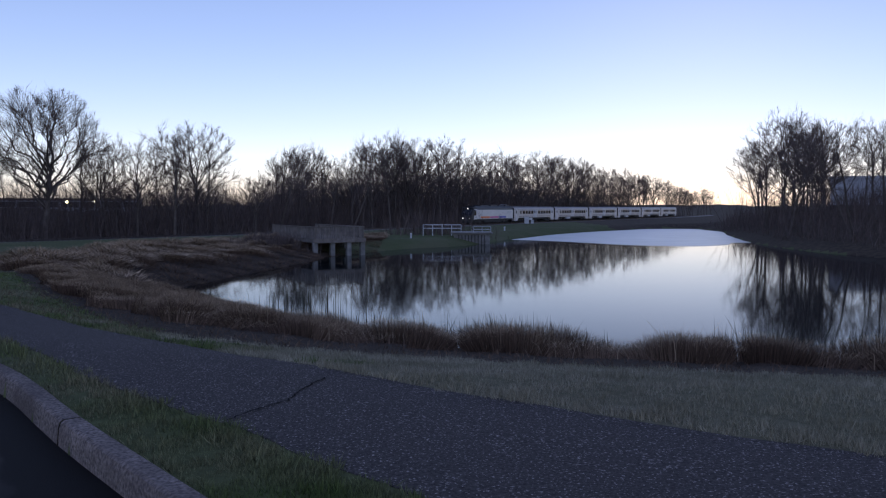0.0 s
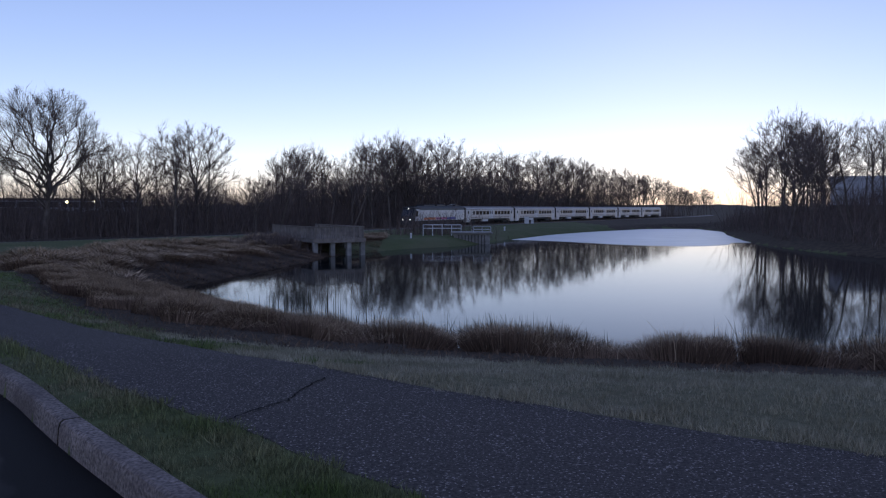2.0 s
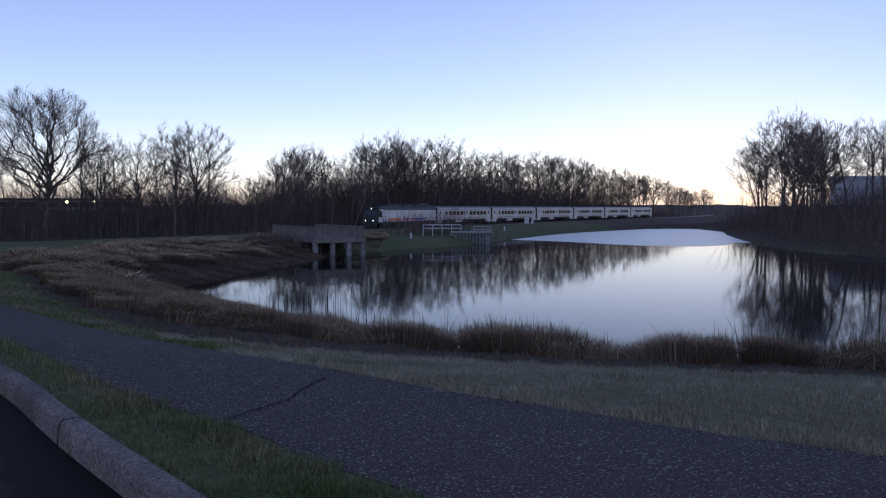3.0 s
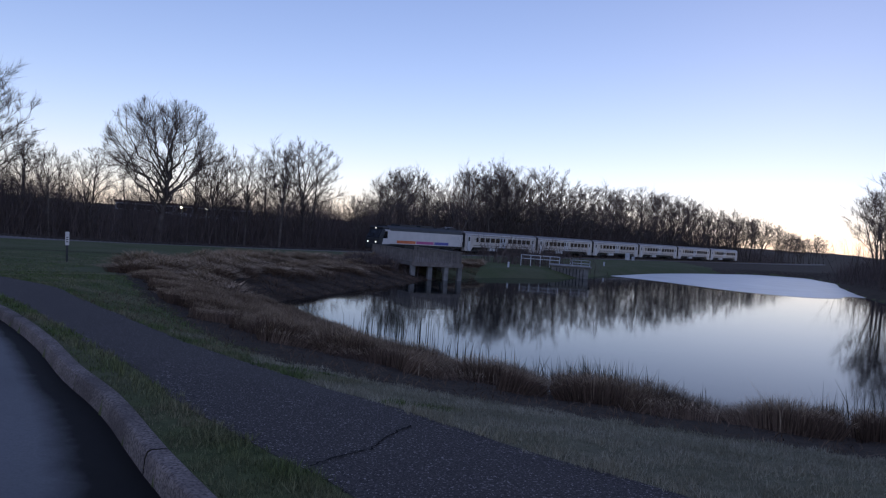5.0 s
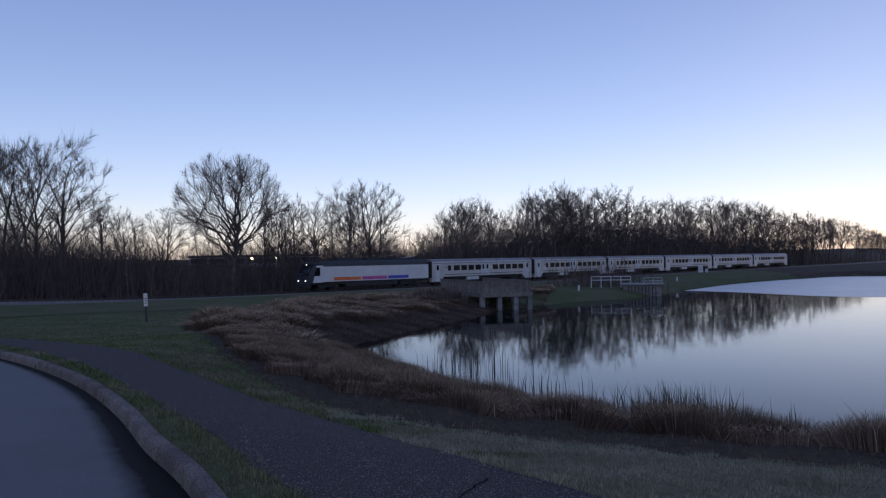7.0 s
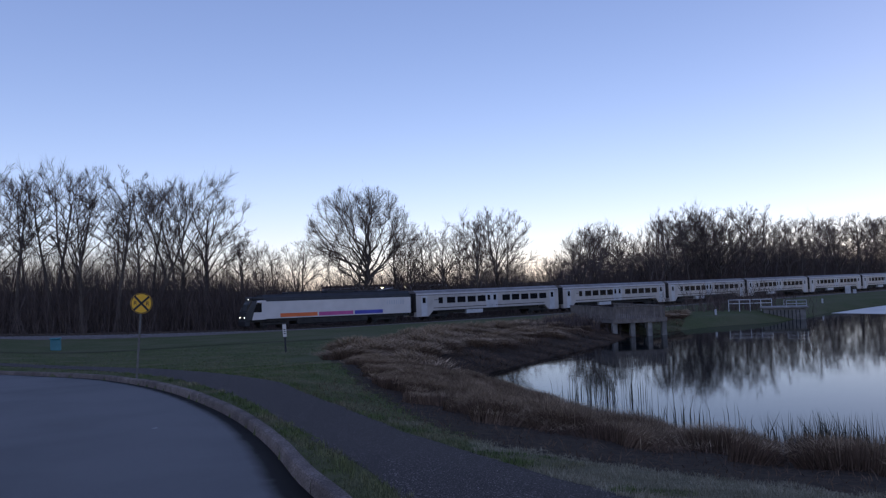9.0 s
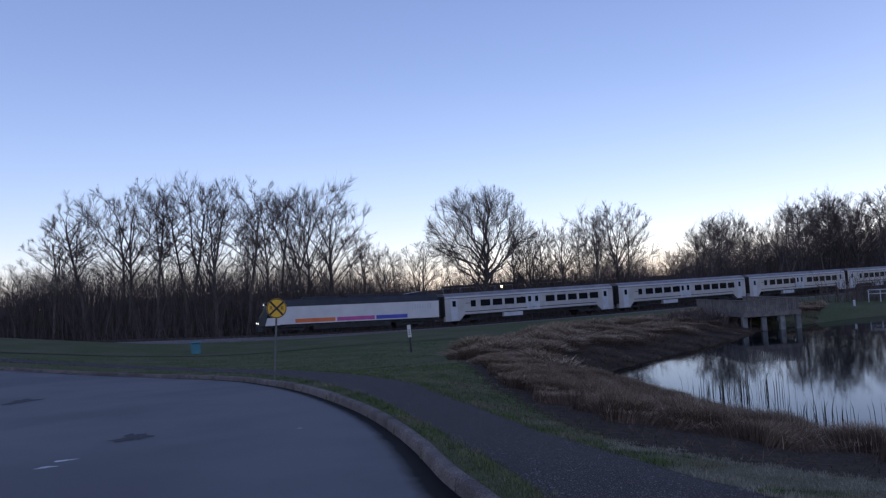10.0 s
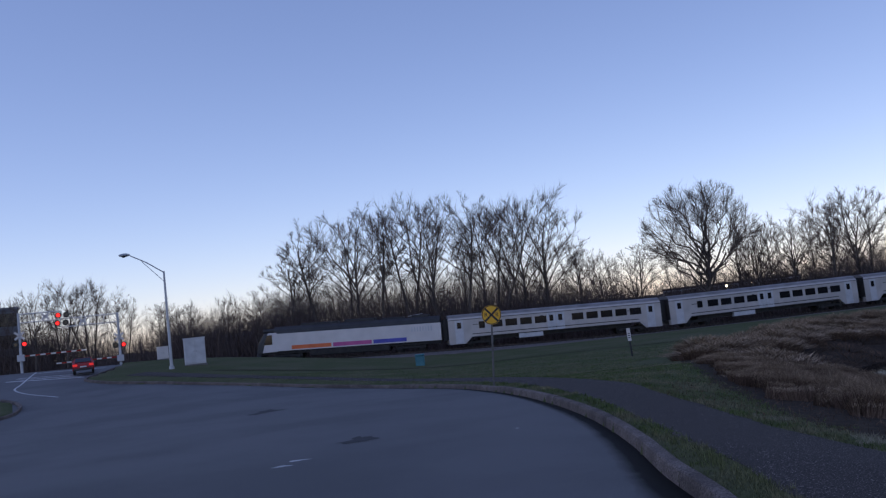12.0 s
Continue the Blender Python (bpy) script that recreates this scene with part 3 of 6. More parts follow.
def coach(label):
    ob = thing("coach", label, "railway coach", "train cars")
    L = 25.05
    side, roof = 1.52, 3.9
    bm = bmesh.new()
    hull(bm, [(-side, 1.15), (side, 1.15), (side, 3.25), (side - 0.1, 3.5), (-side + 0.1, 3.5), (-side, 3.25)], -L / 2, L / 2)
    part("body", bm, M_SILVER, ob)
    bm = bmesh.new()
    hull(bm, [(-side + 0.09, 3.5), (side - 0.09, 3.5), (side - 0.35, 3.75), (side - 0.8, 3.88), (-side + 0.8, 3.88), (-side + 0.35, 3.75)], -L / 2 + 0.05, L / 2 - 0.05)
    part("roof", bm, M_ROOFGREY, ob)
    for x in (-9, -3, 3, 9):
        bm = bmesh.new()
        box(bm, x - 0.5, -0.5, 3.86, x + 0.5, 0.5, 3.98, 0.03)
        part("roof_vent", bm, M_UNDER, ob)
    for sgn in (-1, 1):
        y = sgn * side
        for x0, x1 in ((-L / 2, -L / 2 + 2.6), (L / 2 - 2.6, L / 2)):
            bm = bmesh.new()
            x_low0, x_low1 = (x0, x1 - 0.7) if x0 < 0 else (x0 + 0.7, x1)
            hullv = [(x0, 1.16), (x_low0, 0.5), (x_low1, 0.5), (x1, 1.16)] if x0 > 0 else [(x0, 1.16), (x_low0, 0.5), (x_low1, 0.5), (x1, 1.16)]
            f0 = [bm.verts.new((a, y - sgn * 0.02, b)) for a, b in hullv]
            f1 = [bm.verts.new((a, y - sgn * 0.6, b)) for a, b in hullv]
            bm.faces.new(f0)
            bm.faces.new(f1[::-1])
            for i in range(4):
                bm.faces.new((f0[i], f1[i], f1[(i + 1) % 4], f0[(i + 1) % 4]))
            bmesh.ops.recalc_face_normals(bm, faces=bm.faces)
            part("step_well", bm, M_SILVER, ob)
        for xc in (-L / 2 + 1.25, L / 2 - 1.25, -0.5, 0.55):
            bm = bmesh.new()
            mid_door = abs(xc) < 2
            box(bm, xc - 0.48, y - 0.012, 1.2 if mid_door else 0.55, xc + 0.48, y + 0.012, 3.2)
            d = part("door", bm, M_GREYPAINT, ob)
            bm = bmesh.new()
            box(bm, xc - 0.24, y - 0.02, 2.25, xc + 0.24, y + 0.02, 2.95, 0.01)
            part("door_window", bm, M_WINDOW, d)
        wx = [-L / 2 + 3.9] + [-L / 2 + 5.6 + i * 1.72 for i in range(4)] + [2.6 + i * 1.72 for i in range(5)]
        for i, x in enumerate(wx):
            bm = bmesh.new()
            w = 0.35 if i == 0 else 0.68
            box(bm, x - w, y - 0.015, 2.12, x + w, y + 0.015, 2.9, 0.01)
            part("window", bm, M_WINDOW, ob)
        bm = bmesh.new()
        box(bm, -L / 2 + 2.7, y - 0.012, 1.5, L / 2 - 2.7, y + 0.012, 1.58)
        part("side_stripe", bm, M_UNDER, ob)
        bm = bmesh.new()
        box(bm, -L / 2 + 2.62, y - 0.016, 1.13, L / 2 - 2.62, y + 0.016, 1.23)
        part("sill_rail", bm, M_UNDER, ob)
        bm = bmesh.new()
        box(bm, -L / 2, y - 0.03, 3.22, L / 2, y + 0.03, 3.29)
        part("gutter", bm, M_DULL, ob)
        for xb, zb, wb in ((-L / 2 + 3.2, 2.55, 0.7), (L / 2 - 3.6, 2.55, 0.9), (-1.6, 2.9, 0.35)):
            bm = bmesh.new()
            box(bm, xb - wb / 2, y - 0.008, zb, xb + wb / 2, y + 0.008, zb + 0.09)
            part("lettering_bar", bm, M_DULL, ob)
        bm = bmesh.new()
        box(bm, -4.4, y - 0.3 * sgn - 0.3, 0.62, -1.6, y - 0.3 * sgn + 0.3, 1.14, 0.03)
        part("equipment_box", bm, M_GREYPAINT, ob)
    bm = bmesh.new()
    box(bm, -L / 2 + 3.6, -1.1, 0.75, L / 2 - 3.6, 1.1, 1.16)
    part("underframe", bm, M_UNDER, ob)
    # dark sheets over the ends: shade between the cars, put in as colour
    for x in (-L / 2 - 0.03, L / 2 + 0.03):
        bm = bmesh.new()
        box(bm, x - 0.028, -side + 0.02, 1.1, x + 0.028, side - 0.02, 3.52)
        part("gap_shade", bm, M_UNDER, ob)
    for x in (-L / 2 - 0.2, L / 2 + 0.2):
        bm = bmesh.new()
        box(bm, x - 0.32, -0.62, 1.0, x + 0.32, 0.62, 3.4)
        part("gangway", bm, M_BLACK, ob)
    for x in (-8.9, 8.9):
        bogie(ob, x)
    return ob


def locomotive():
    ob = thing("locomotive", "white locomotive with black roof and orange, magenta and blue side stripe", "locomotive", "train cars")
    L, side = 21.6, 1.48
    nose = -L / 2
    bm = bmesh.new()
    hull(bm, [(-side, 1.15), (side, 1.15), (side, 3.15), (-side, 3.15)], nose + 2.5, L / 2)
    # cab behind the nose
    ring = [(nose + 0.78, -side, 1.05), (nose + 0.78, side, 1.05), (nose + 1.4, -side, 3.15), (nose + 1.4, side, 3.15)]
    back = [(nose + 2.5, -side, 1.1), (nose + 2.5, side, 1.1), (nose + 2.5, side, 3.3), (nose + 2.5, -side, 3.3), (nose + 1.5, -1.25, 3.3), (nose + 1.5, 1.25, 3.3)]
    bmesh.ops.convex_hull(bm, input=[bm.verts.new(v) for v in ring + back])
    part("body", bm, M_WHITE, ob)
    bm = bmesh.new()
    front = [(nose + 0.05, -1.25, 1.0), (nose + 0.05, 1.25, 1.0), (nose + 0.2, 1.3, 1.9), (nose + 0.2, -1.3, 1.9), (nose + 1.0, -1.25, 3.3), (nose + 1.0, 1.25, 3.3), (nose + 1.45, -1.25, 3.31), (nose + 1.45, 1.25, 3.31)]
    bmesh.ops.convex_hull(bm, input=[bm.verts.new(v) for v in front + ring])
    part("nose", bm, M_BLACK, ob, "sloping black nose of the cab")
    bm = bmesh.new()
    hull(bm, [(-side, 3.152), (side, 3.152), (side - 0.12, 3.6), (side - 0.5, 3.95), (-side + 0.5, 3.95), (-side + 0.12, 3.6)], nose + 2.2, L / 2 - 0.1)
    for x0, x1, h in ((-5.5, -1.2, 4.18), (-0.4, 3.2, 4.25), (4.0, 6.5, 4.12), (7.5, 9.5, 4.2)):
        box(bm, x0, -0.95, 3.9, x1, 0.95, h, 0.06)
    part("roof", bm, M_BLACK, ob)
    bm = bmesh.new()
    rod(bm, (7.0, -0.5, 4.1), (8.6, -0.3, 4.32), 0.03)
    rod(bm, (7.0, 0.5, 4.1), (8.6, 0.3, 4.32), 0.03)
    rod(bm, (8.6, -0.8, 4.34), (8.6, 0.8, 4.34), 0.03)
    part("pantograph", bm, M_STEEL, ob)
    bm = bmesh.new()
    v = [bm.verts.new(p) for p in ((nose + 0.25, -1.18, 2.0), (nose + 0.25, 1.18, 2.0), (nose + 0.95, 1.14, 3.22), (nose + 0.95, -1.14, 3.22))]
    u = [bm.verts.new((q.co.x - 0.06, q.co.y, q.co.z + 0.06)) for q in v]
    for i in range(4):
        bm.faces.new((v[i], v[(i + 1) % 4], u[(i + 1) % 4], u[i]))
    bm.faces.new(u)
    bm.faces.new(v[::-1])
    bmesh.ops.recalc_face_normals(bm, faces=bm.faces)
    part("windscreen", bm, M_WINDOW, ob)
    bm = bmesh.new()
    box(bm, nose + 0.85, -1.32, 3.3, nose + 2.6, 1.32, 3.75, 0.14)
    part("cab_roof", bm, M_BLACK, ob)
    bm = bmesh.new()
    box(bm, nose + 0.0, -1.3, 0.35, nose + 0.6, 1.3, 1.02, 0.08)
    part("pilot", bm, M_BLACK, ob)
    for y, z in ((-0.8, 1.35), (0.8, 1.35), (0.0, 3.45)):
        bm = bmesh.new()
        x_l = nose + (0.07 if z < 2 else 0.84)
        rod(bm, (x_l - 0.005, y, z), (x_l + 0.03, y, z), 0.085, sides=14)
        part("headlight", bm, M_HEADLIGHT, ob, "bright white headlight")
    for sgn in (-1, 1):
        y = sgn * (side + 0.004)
        bm = bmesh.new()
        vs = [bm.verts.new((a, y, b)) for a, b in ((nose + 0.95, 1.95), (nose + 1.95, 1.95), (nose + 1.95, 3.05), (nose + 1.4, 3.05))]
        us = [bm.verts.new((q.co.x, q.co.y + sgn * 0.02, q.co.z)) for q in vs]
        bm.faces.new(us)
        for i in range(4):
            bm.faces.new((vs[i], vs[(i + 1) % 4], us[(i + 1) % 4], us[i]))
        bmesh.ops.recalc_face_normals(bm, faces=bm.faces)
        part("cab_window", bm, M_WINDOW, ob)
        bm = bmesh.new()
        box(bm, nose + 2.2, y - 0.012, 1.2, nose + 2.95, y + 0.012, 3.05)
        part("cab_door", bm, M_WHITE, ob)
        for x0, x1, mt, nm in ((-6.6, -1.95, M_ORANGE, "orange_band"), (-1.75, 2.75, M_MAGENTA, "magenta_band"), (2.95, 6.8, M_BLUE, "blue_band")):
            bm = bmesh.new()
            box(bm, x0, y - 0.008, 1.28, x1, y + 0.008, 1.72)
            part(nm, bm, mt, ob)
        bm = bmesh.new()
        for i in range(8):
            box(bm, 7.4 + i * 0.32, y - 0.01, 2.3, 7.55 + i * 0.32, y + 0.01, 2.85)
        part("vent_grille", bm, M_GREYPAINT, ob)
    bm = bmesh.new()
    box(bm, -4.5, -1.35, 0.35, 4.8, 1.35, 1.14, 0.1)
    box(bm, nose + 0.6, -1.2, 0.8, L / 2 - 0.1, 1.2, 1.16)
    part("underframe", bm, M_UNDER, ob)
    for x in (-7.2, 7.2):
        bogie(ob, x)
    return ob


loco = locomotive()
TRAIN = [(loco, -11.0, 22.0)]
first = coach("silver-white passenger coach with dark windows on the track")
for i in range(6):
    car = first if i == 0 else copy_thing(first, Matrix.Identity(4))
    TRAIN.append((car, 13.0 + 26.0 * i, 26.0))


# ---- built things beside the pond ----
def ground_z(x, y):
    return float(land(np.array([[x, y]]), False)[0])


def fishing_deck():
    """A timber deck on concrete piers, with a balustrade of close boards."""
    ob = thing("viewing_deck", "weathered grey timber deck on concrete piers over the water", "deck")
    A, B = Vector((-10.5, 69.6, 0)), Vector((-6.75, 72.0, 0))
    back = Vector((-0.46, 0.888, 0)) * 12.5
    C, D = B + back, A + back
    floor_z, rail_z1 = -0.92, 0.0
    ux, uy = (B - A).normalized(), back.normalized()
    w, l = (B - A).length, back.length
    m = Matrix(((ux.x, uy.x, 0, A.x), (ux.y, uy.y, 0, A.y), (0, 0, 1, 0), (0, 0, 0, 1)))

    def put(name, bm, mat, parent=ob, label=""):
        bmesh.ops.transform(bm, matrix=m, verts=bm.verts)
        bmesh.ops.recalc_face_normals(bm, faces=bm.faces)
        return part(name, bm, mat, parent, label)

    n = 60
    plank = None
    for i in range(n):
        y = i * l / n
        bm = bmesh.new()
        box(bm, -0.12, y, floor_z - 0.05, w + 0.12, y + l / n - 0.012, floor_z, 0.004)
        put("plank", bm, M_DECKWOOD)
    for x in (0.0, w):
        bm = bmesh.new()
        box(bm, x - 0.08, -0.06, floor_z - 0.36, x + 0.08, l, floor_z - 0.054)
        put("side_beam", bm, M_DECKWOOD)
    bm = bmesh.new()
    box(bm, -0.15, -0.16, floor_z - 0.36, w + 0.15, -0.064, floor_z - 0.02)
    put("front_beam", bm, M_DECKWOOD, label="pale timber fascia beam")
    for x, y in ((0.05, 0.2), (w * 0.36, 0.2), (w * 0.7, 0.2), (w - 0.05, 0.2), (0.05, 4.2), (w - 0.05, 4.2), (0.05, 8.2), (w - 0.05, 8.2)):
        bm = bmesh.new()
        box(bm, x - 0.2, y - 0.2, -3.4, x + 0.2, y + 0.2, floor_z - 0.362, 0.02)
        put("pier", bm, M_CONCRETE, label="square concrete pier")
    runs = [((0, 0), (w, 0)), ((0, 0), (0, l)), ((w, 0), (w, l))]
    for (x0, y0), (x1, y1) in runs:
        d = Vector((x1 - x0, y1 - y0, 0))
        k = int(d.length / 0.16)
        bm = bmesh.new()
        if d.x > d.y:
            box(bm, x0 - 0.08, y0 - 0.09, rail_z1, x1 + 0.08, y0 + 0.09, rail_z1 + 0.05, 0.006)
        else:
            box(bm, x0 - 0.09, y0, rail_z1, x0 + 0.09, y1, rail_z1 + 0.05, 0.006)
        put("handrail", bm, M_DECKWOOD)
        for i in range(k):
            c = Vector((x0, y0, 0)) + d * ((i + 0.5) / k)
            post = i % 12 == 0
            bm = bmesh.new()
            if d.x > d.y:
                box(bm, c.x - 0.055, c.y - (0.05 if post else 0.015), floor_z, c.x + 0.055, c.y + (0.05 if post else 0.015), rail_z1)
            else:
                box(bm, c.x - (0.05 if post else 0.015), c.y - 0.055, floor_z, c.x + (0.05 if post else 0.015), c.y + 0.055, rail_z1)
            put("baluster", bm, M_DECKWOOD)
    return ob


fishing_deck()

outlet = thing("pond_outlet", "dark concrete outlet box with a grate in the pond bank", "outlet")
bm = bmesh.new()
box(bm, 1.2, 94.0, -3.2, 5.2, 97.5, -1.25, 0.05)
part("headwall", bm, M_CONCRETE, outlet)
bm = bmesh.new()
box(bm, 0.9, 93.7, -1.25, 5.5, 97.8, -1.08, 0.04)
part("cover_slab", bm, M_CONCRETE, outlet)
bm = bmesh.new()
for i in range(9):
    box(bm, 1.7 + i * 0.36, 93.88, -2.9, 1.78 + i * 0.36, 93.96, -1.4)
part("grate", bm, M_UNDER, outlet, "dark steel bar grate")
fence = thing("guard_rail", "pale steel pipe guard rail above the pond outlet", "railing")
for z in (-0.35, -0.75):
    bm = bmesh.new()
    rod(bm, (-2.3, 98.2, z), (2.1, 98.2, z), 0.045)
    part("rail_pipe", bm, M_GREYPAINT, fence)
for x in (-2.3, -1.2, -0.1, 1.0, 2.1):
    bm = bmesh.new()
    rod(bm, (x, 98.2, ground_z(x, 98.2) - 0.2), (x, 98.2, -0.33), 0.045)
    part("post", bm, M_GREYPAINT, fence)
fence2 = thing("guard_rail", "pale steel pipe guard rail on the outlet slab", "railing")
for z in (-0.45, -0.78):
    bm = bmesh.new()
    rod(bm, (3.4, 94.1, z), (5.3, 94.1, z), 0.04)
    part("rail_pipe", bm, M_STEEL, fence2)
for x in (3.4, 4.35, 5.3):
    bm = bmesh.new()
    rod(bm, (x, 94.1, -1.1), (x, 94.1, -0.43), 0.04)
    part("post", bm, M_STEEL, fence2)


def equipment_cabinet(name, label, x, y, w, d, h, turn, mat):
    ob = thing(name, label, "cabinet", m=pose(x, y, ground_z(x, y) - 0.05, 0, 0, turn))
    bm = bmesh.new()
    box(bm, -w / 2 - 0.08, -d / 2 - 0.08, -0.3, w / 2 + 0.08, d / 2 + 0.08, 0.12, 0.01)
    part("plinth", bm, M_CONCRETE, ob)
    bm = bmesh.new()
    box(bm, -w / 2, -d / 2, 0.12, w / 2, d / 2, h, 0.03)
    part("housing", bm, mat, ob)
    bm = bmesh.new()
    box(bm, -w / 2 - 0.05, -d / 2 - 0.05, h, w / 2 + 0.05, d / 2 + 0.05, h + 0.07, 0.02)
    part("lid", bm, mat, ob)
    for sx in (-1, 1):
        bm = bmesh.new()
        box(bm, sx * w / 4 - w / 4 + 0.04, -d / 2 - 0.02, 0.22, sx * w / 4 + w / 4 - 0.04, -d / 2 - 0.001, h - 0.1, 0.006)
        dr = part("door", bm, mat, ob)
        bm = bmesh.new()
        box(bm, sx * 0.1 - 0.03, -d / 2 - 0.05, h * 0.5, sx * 0.1 + 0.03, -d / 2 - 0.021, h * 0.5 + 0.12)
        part("handle", bm, M_STEEL, dr)
    return ob


equipment_cabinet("signal_cabinet", "pale grey track-side signal cabinet on the grass bank", 16.9, 171.2, 0.9, 0.8, 1.45, -5, M_GREYPAINT)
equipment_cabinet("signal_cabinet", "small pale grey relay box on the grass bank", 18.0, 171.0, 0.55, 0.5, 0.75, -5, M_GREYPAINT)
for x, y, h in ((4.1, 118.5, 0.55), (8.7, 119.7, 0.5), (-3.4, 90.0, 0.5)):
    ob = thing("marker_stub", "short white marker stub in the grass", "marker", m=pose(x, y, ground_z(x, y)))
    bm = bmesh.new()
    rod(bm, (0, 0, -0.1), (0, 0, h), 0.11, 0.1, 12)
    part("stub", bm, M_GREYPAINT, ob)
    bm = bmesh.new()
    rod(bm, (0, 0, h), (0, 0, h + 0.06), 0.13, 0.07, 12)
    part("cap", bm, M_WHITE, ob)


# ---- verge: sign, marker post, pedestal ----
def crossing_sign(x, y):
    z = ground_z(x, y)
    ob = thing("railway_sign", "round yellow railway crossing warning sign on a thin leaning steel post", "road sign", m=pose(x, y, z, 0, 4.5, 40))
    bm = bmesh.new()
    box(bm, -0.035, -0.02, -0.3, 0.035, 0.02, 2.9, 0.006)
    part("post", bm, M_DULL, ob)
    bm = bmesh.new()
    rod(bm, (0, -0.022, 2.58), (0, -0.045, 2.58), 0.36, sides=40)
    disc = part("disc", bm, M_YELLOW, ob)
    bm = bmesh.new()
    bmesh.ops.create_circle(bm, cap_ends=False, segments=40, radius=0.35)
    ring = [v for v in bm.verts]
    inner = [bm.verts.new(v.co * 0.925) for v in ring]
    for i in range(40):
        bm.faces.new((ring[i], ring[(i + 1) % 40], inner[(i + 1) % 40], inner[i]))
    bmesh.ops.transform(bm, matrix=Matrix.Translation((0, -0.05, 2.58)) @ Matrix.Rotation(radians(90), 4, "X"), verts=bm.verts)
    part("border", bm, M_SIGNBLACK, disc)
    for a in (45, -45):
        bm = bmesh.new()
        box(bm, -0.325, -0.052, -0.035, 0.325, -0.046, 0.035, m=Matrix.Translation((0, 0.0, 2.58)) @ Matrix.Rotation(radians(a), 4, "Y"))
        part("cross_bar", bm, M_SIGNBLACK, disc)
    for sx in (-0.2, 0.2):
        cu = bpy.data.curves.new("letter", "FONT")
        cu.body, cu.size, cu.extrude, cu.align_x, cu.align_y = "R", 0.2, 0.003, "CENTER", "CENTER"
        cu.materials.append(M_SIGNBLACK)
        o = new("letter", cu)
        o.parent = disc
        o.matrix_basis = pose(sx, -0.05, 2.58, 90)
    return ob


crossing_sign(-20.15, 24.3)


def marker_post(x, y):
    ob = thing("marker_post", "black marker post with a small white plate", "marker", m=pose(x, y, ground_z(x, y), 0, -2, 30))
    bm = bmesh.new()
    box(bm, -0.06, -0.05, -0.3, 0.06, 0.05, 1.3, 0.01)
    part("post", bm, M_BLACK, ob)
    bm = bmesh.new()
    box(bm, -0.11, -0.07, 0.95, 0.11, -0.052, 1.72, 0.005)
    plate = part("plate", bm, M_WHITE, ob)
    for i, z in enumerate((1.12, 1.25, 1.38)):
        bm = bmesh.new()
        box(bm, -0.06, -0.074, z, 0.06, -0.071, z + 0.05)
        part("bar", bm, M_SIGNBLACK, plate)


marker_post(-27.05, 46.1)
ob = thing("utility_pedestal", "teal plastic utility pedestal in the grass", "pedestal", m=pose(-48.6, 49.8, ground_z(-48.6, 49.8), 0, 0, 40))
bm = bmesh.new()
box(bm, -0.36, -0.3, -0.1, 0.36, 0.3, 0.78, 0.05)
part("housing", bm, M_TEAL, ob)
bm = bmesh.new()
box(bm, -0.4, -0.34, 0.78, 0.4, 0.34, 0.92, 0.05)
part("lid", bm, M_TEAL, ob)


# ---- by the level crossing ----
def street_lamp(x, y, h, arm_to):
    z = ground_z(x, y)
    ob = thing("street_lamp", "grey aluminium street lamp with a bracket arm", "street lamp", m=pose(x, y, z))
    bm = bmesh.new()
    rod(bm, (0, 0, -0.3), (0, 0, h), 0.13, 0.08, 14)
    part("pole", bm, M_GREYPAINT, ob)
    bm = bmesh.new()
    rod(bm, (0, 0, -0.05), (0, 0, 0.25), 0.24, 0.2, 12)
    part("base", bm, M_STEEL, ob)
    a = Vector(arm_to)
    top = Vector((0, 0, h - 0.1))
    bm = bmesh.new()
    rod(bm, top, top.lerp(a, 0.5) + Vector((0, 0, 0.12)), 0.05)
    rod(bm, top.lerp(a, 0.5) + Vector((0, 0, 0.12)), a, 0.045)
    part("arm", bm, M_GREYPAINT, ob)
    bm = bmesh.new()
    rod(bm, (0, 0, h - 0.9), top.lerp(a, 0.62), 0.025)
    part("brace", bm, M_GREYPAINT, ob)
    d = (a - top)
    d.z = 0
    d.normalize()
    bm = bmesh.new()
    bmesh.ops.create_uvsphere(bm, u_segments=16, v_segments=8, radius=1.0, matrix=Matrix.Translation(a + d * 0.3) @ Matrix.Rotation(math.atan2(d.y, d.x), 4, "Z") @ Matrix.Diagonal((0.46, 0.2, 0.15, 1)))
    head = part("lamp_head", bm, M_STEEL, ob, smooth=True)
    bm = bmesh.new()
    bmesh.ops.create_uvsphere(bm, u_segments=14, v_segments=7, radius=1.0, matrix=Matrix.Translation(a + d * 0.36 + Vector((0, 0, -0.1))) @ Matrix.Diagonal((0.2, 0.17, 0.12, 1)))
    part("lens", bm, M_WINDOW, head, smooth=True)


street_lamp(-65.7, 37.6, 8.75 - ground_z(-65.7, 37.6), (-1.3, -2.4, 10.35 - ground_z(-65.7, 37.6)))
equipment_cabinet("signal_cabinet", "large pale grey railway signal cabinet on a concrete plinth", -67.4, 40.9, 1.75, 1.5, 2.35, 62, M_GREYPAINT)
equipment_cabinet("signal_cabinet", "white equipment box beside the crossing", -79.1, 44.4, 1.1, 0.7, 1.3, 62, M_WHITE)


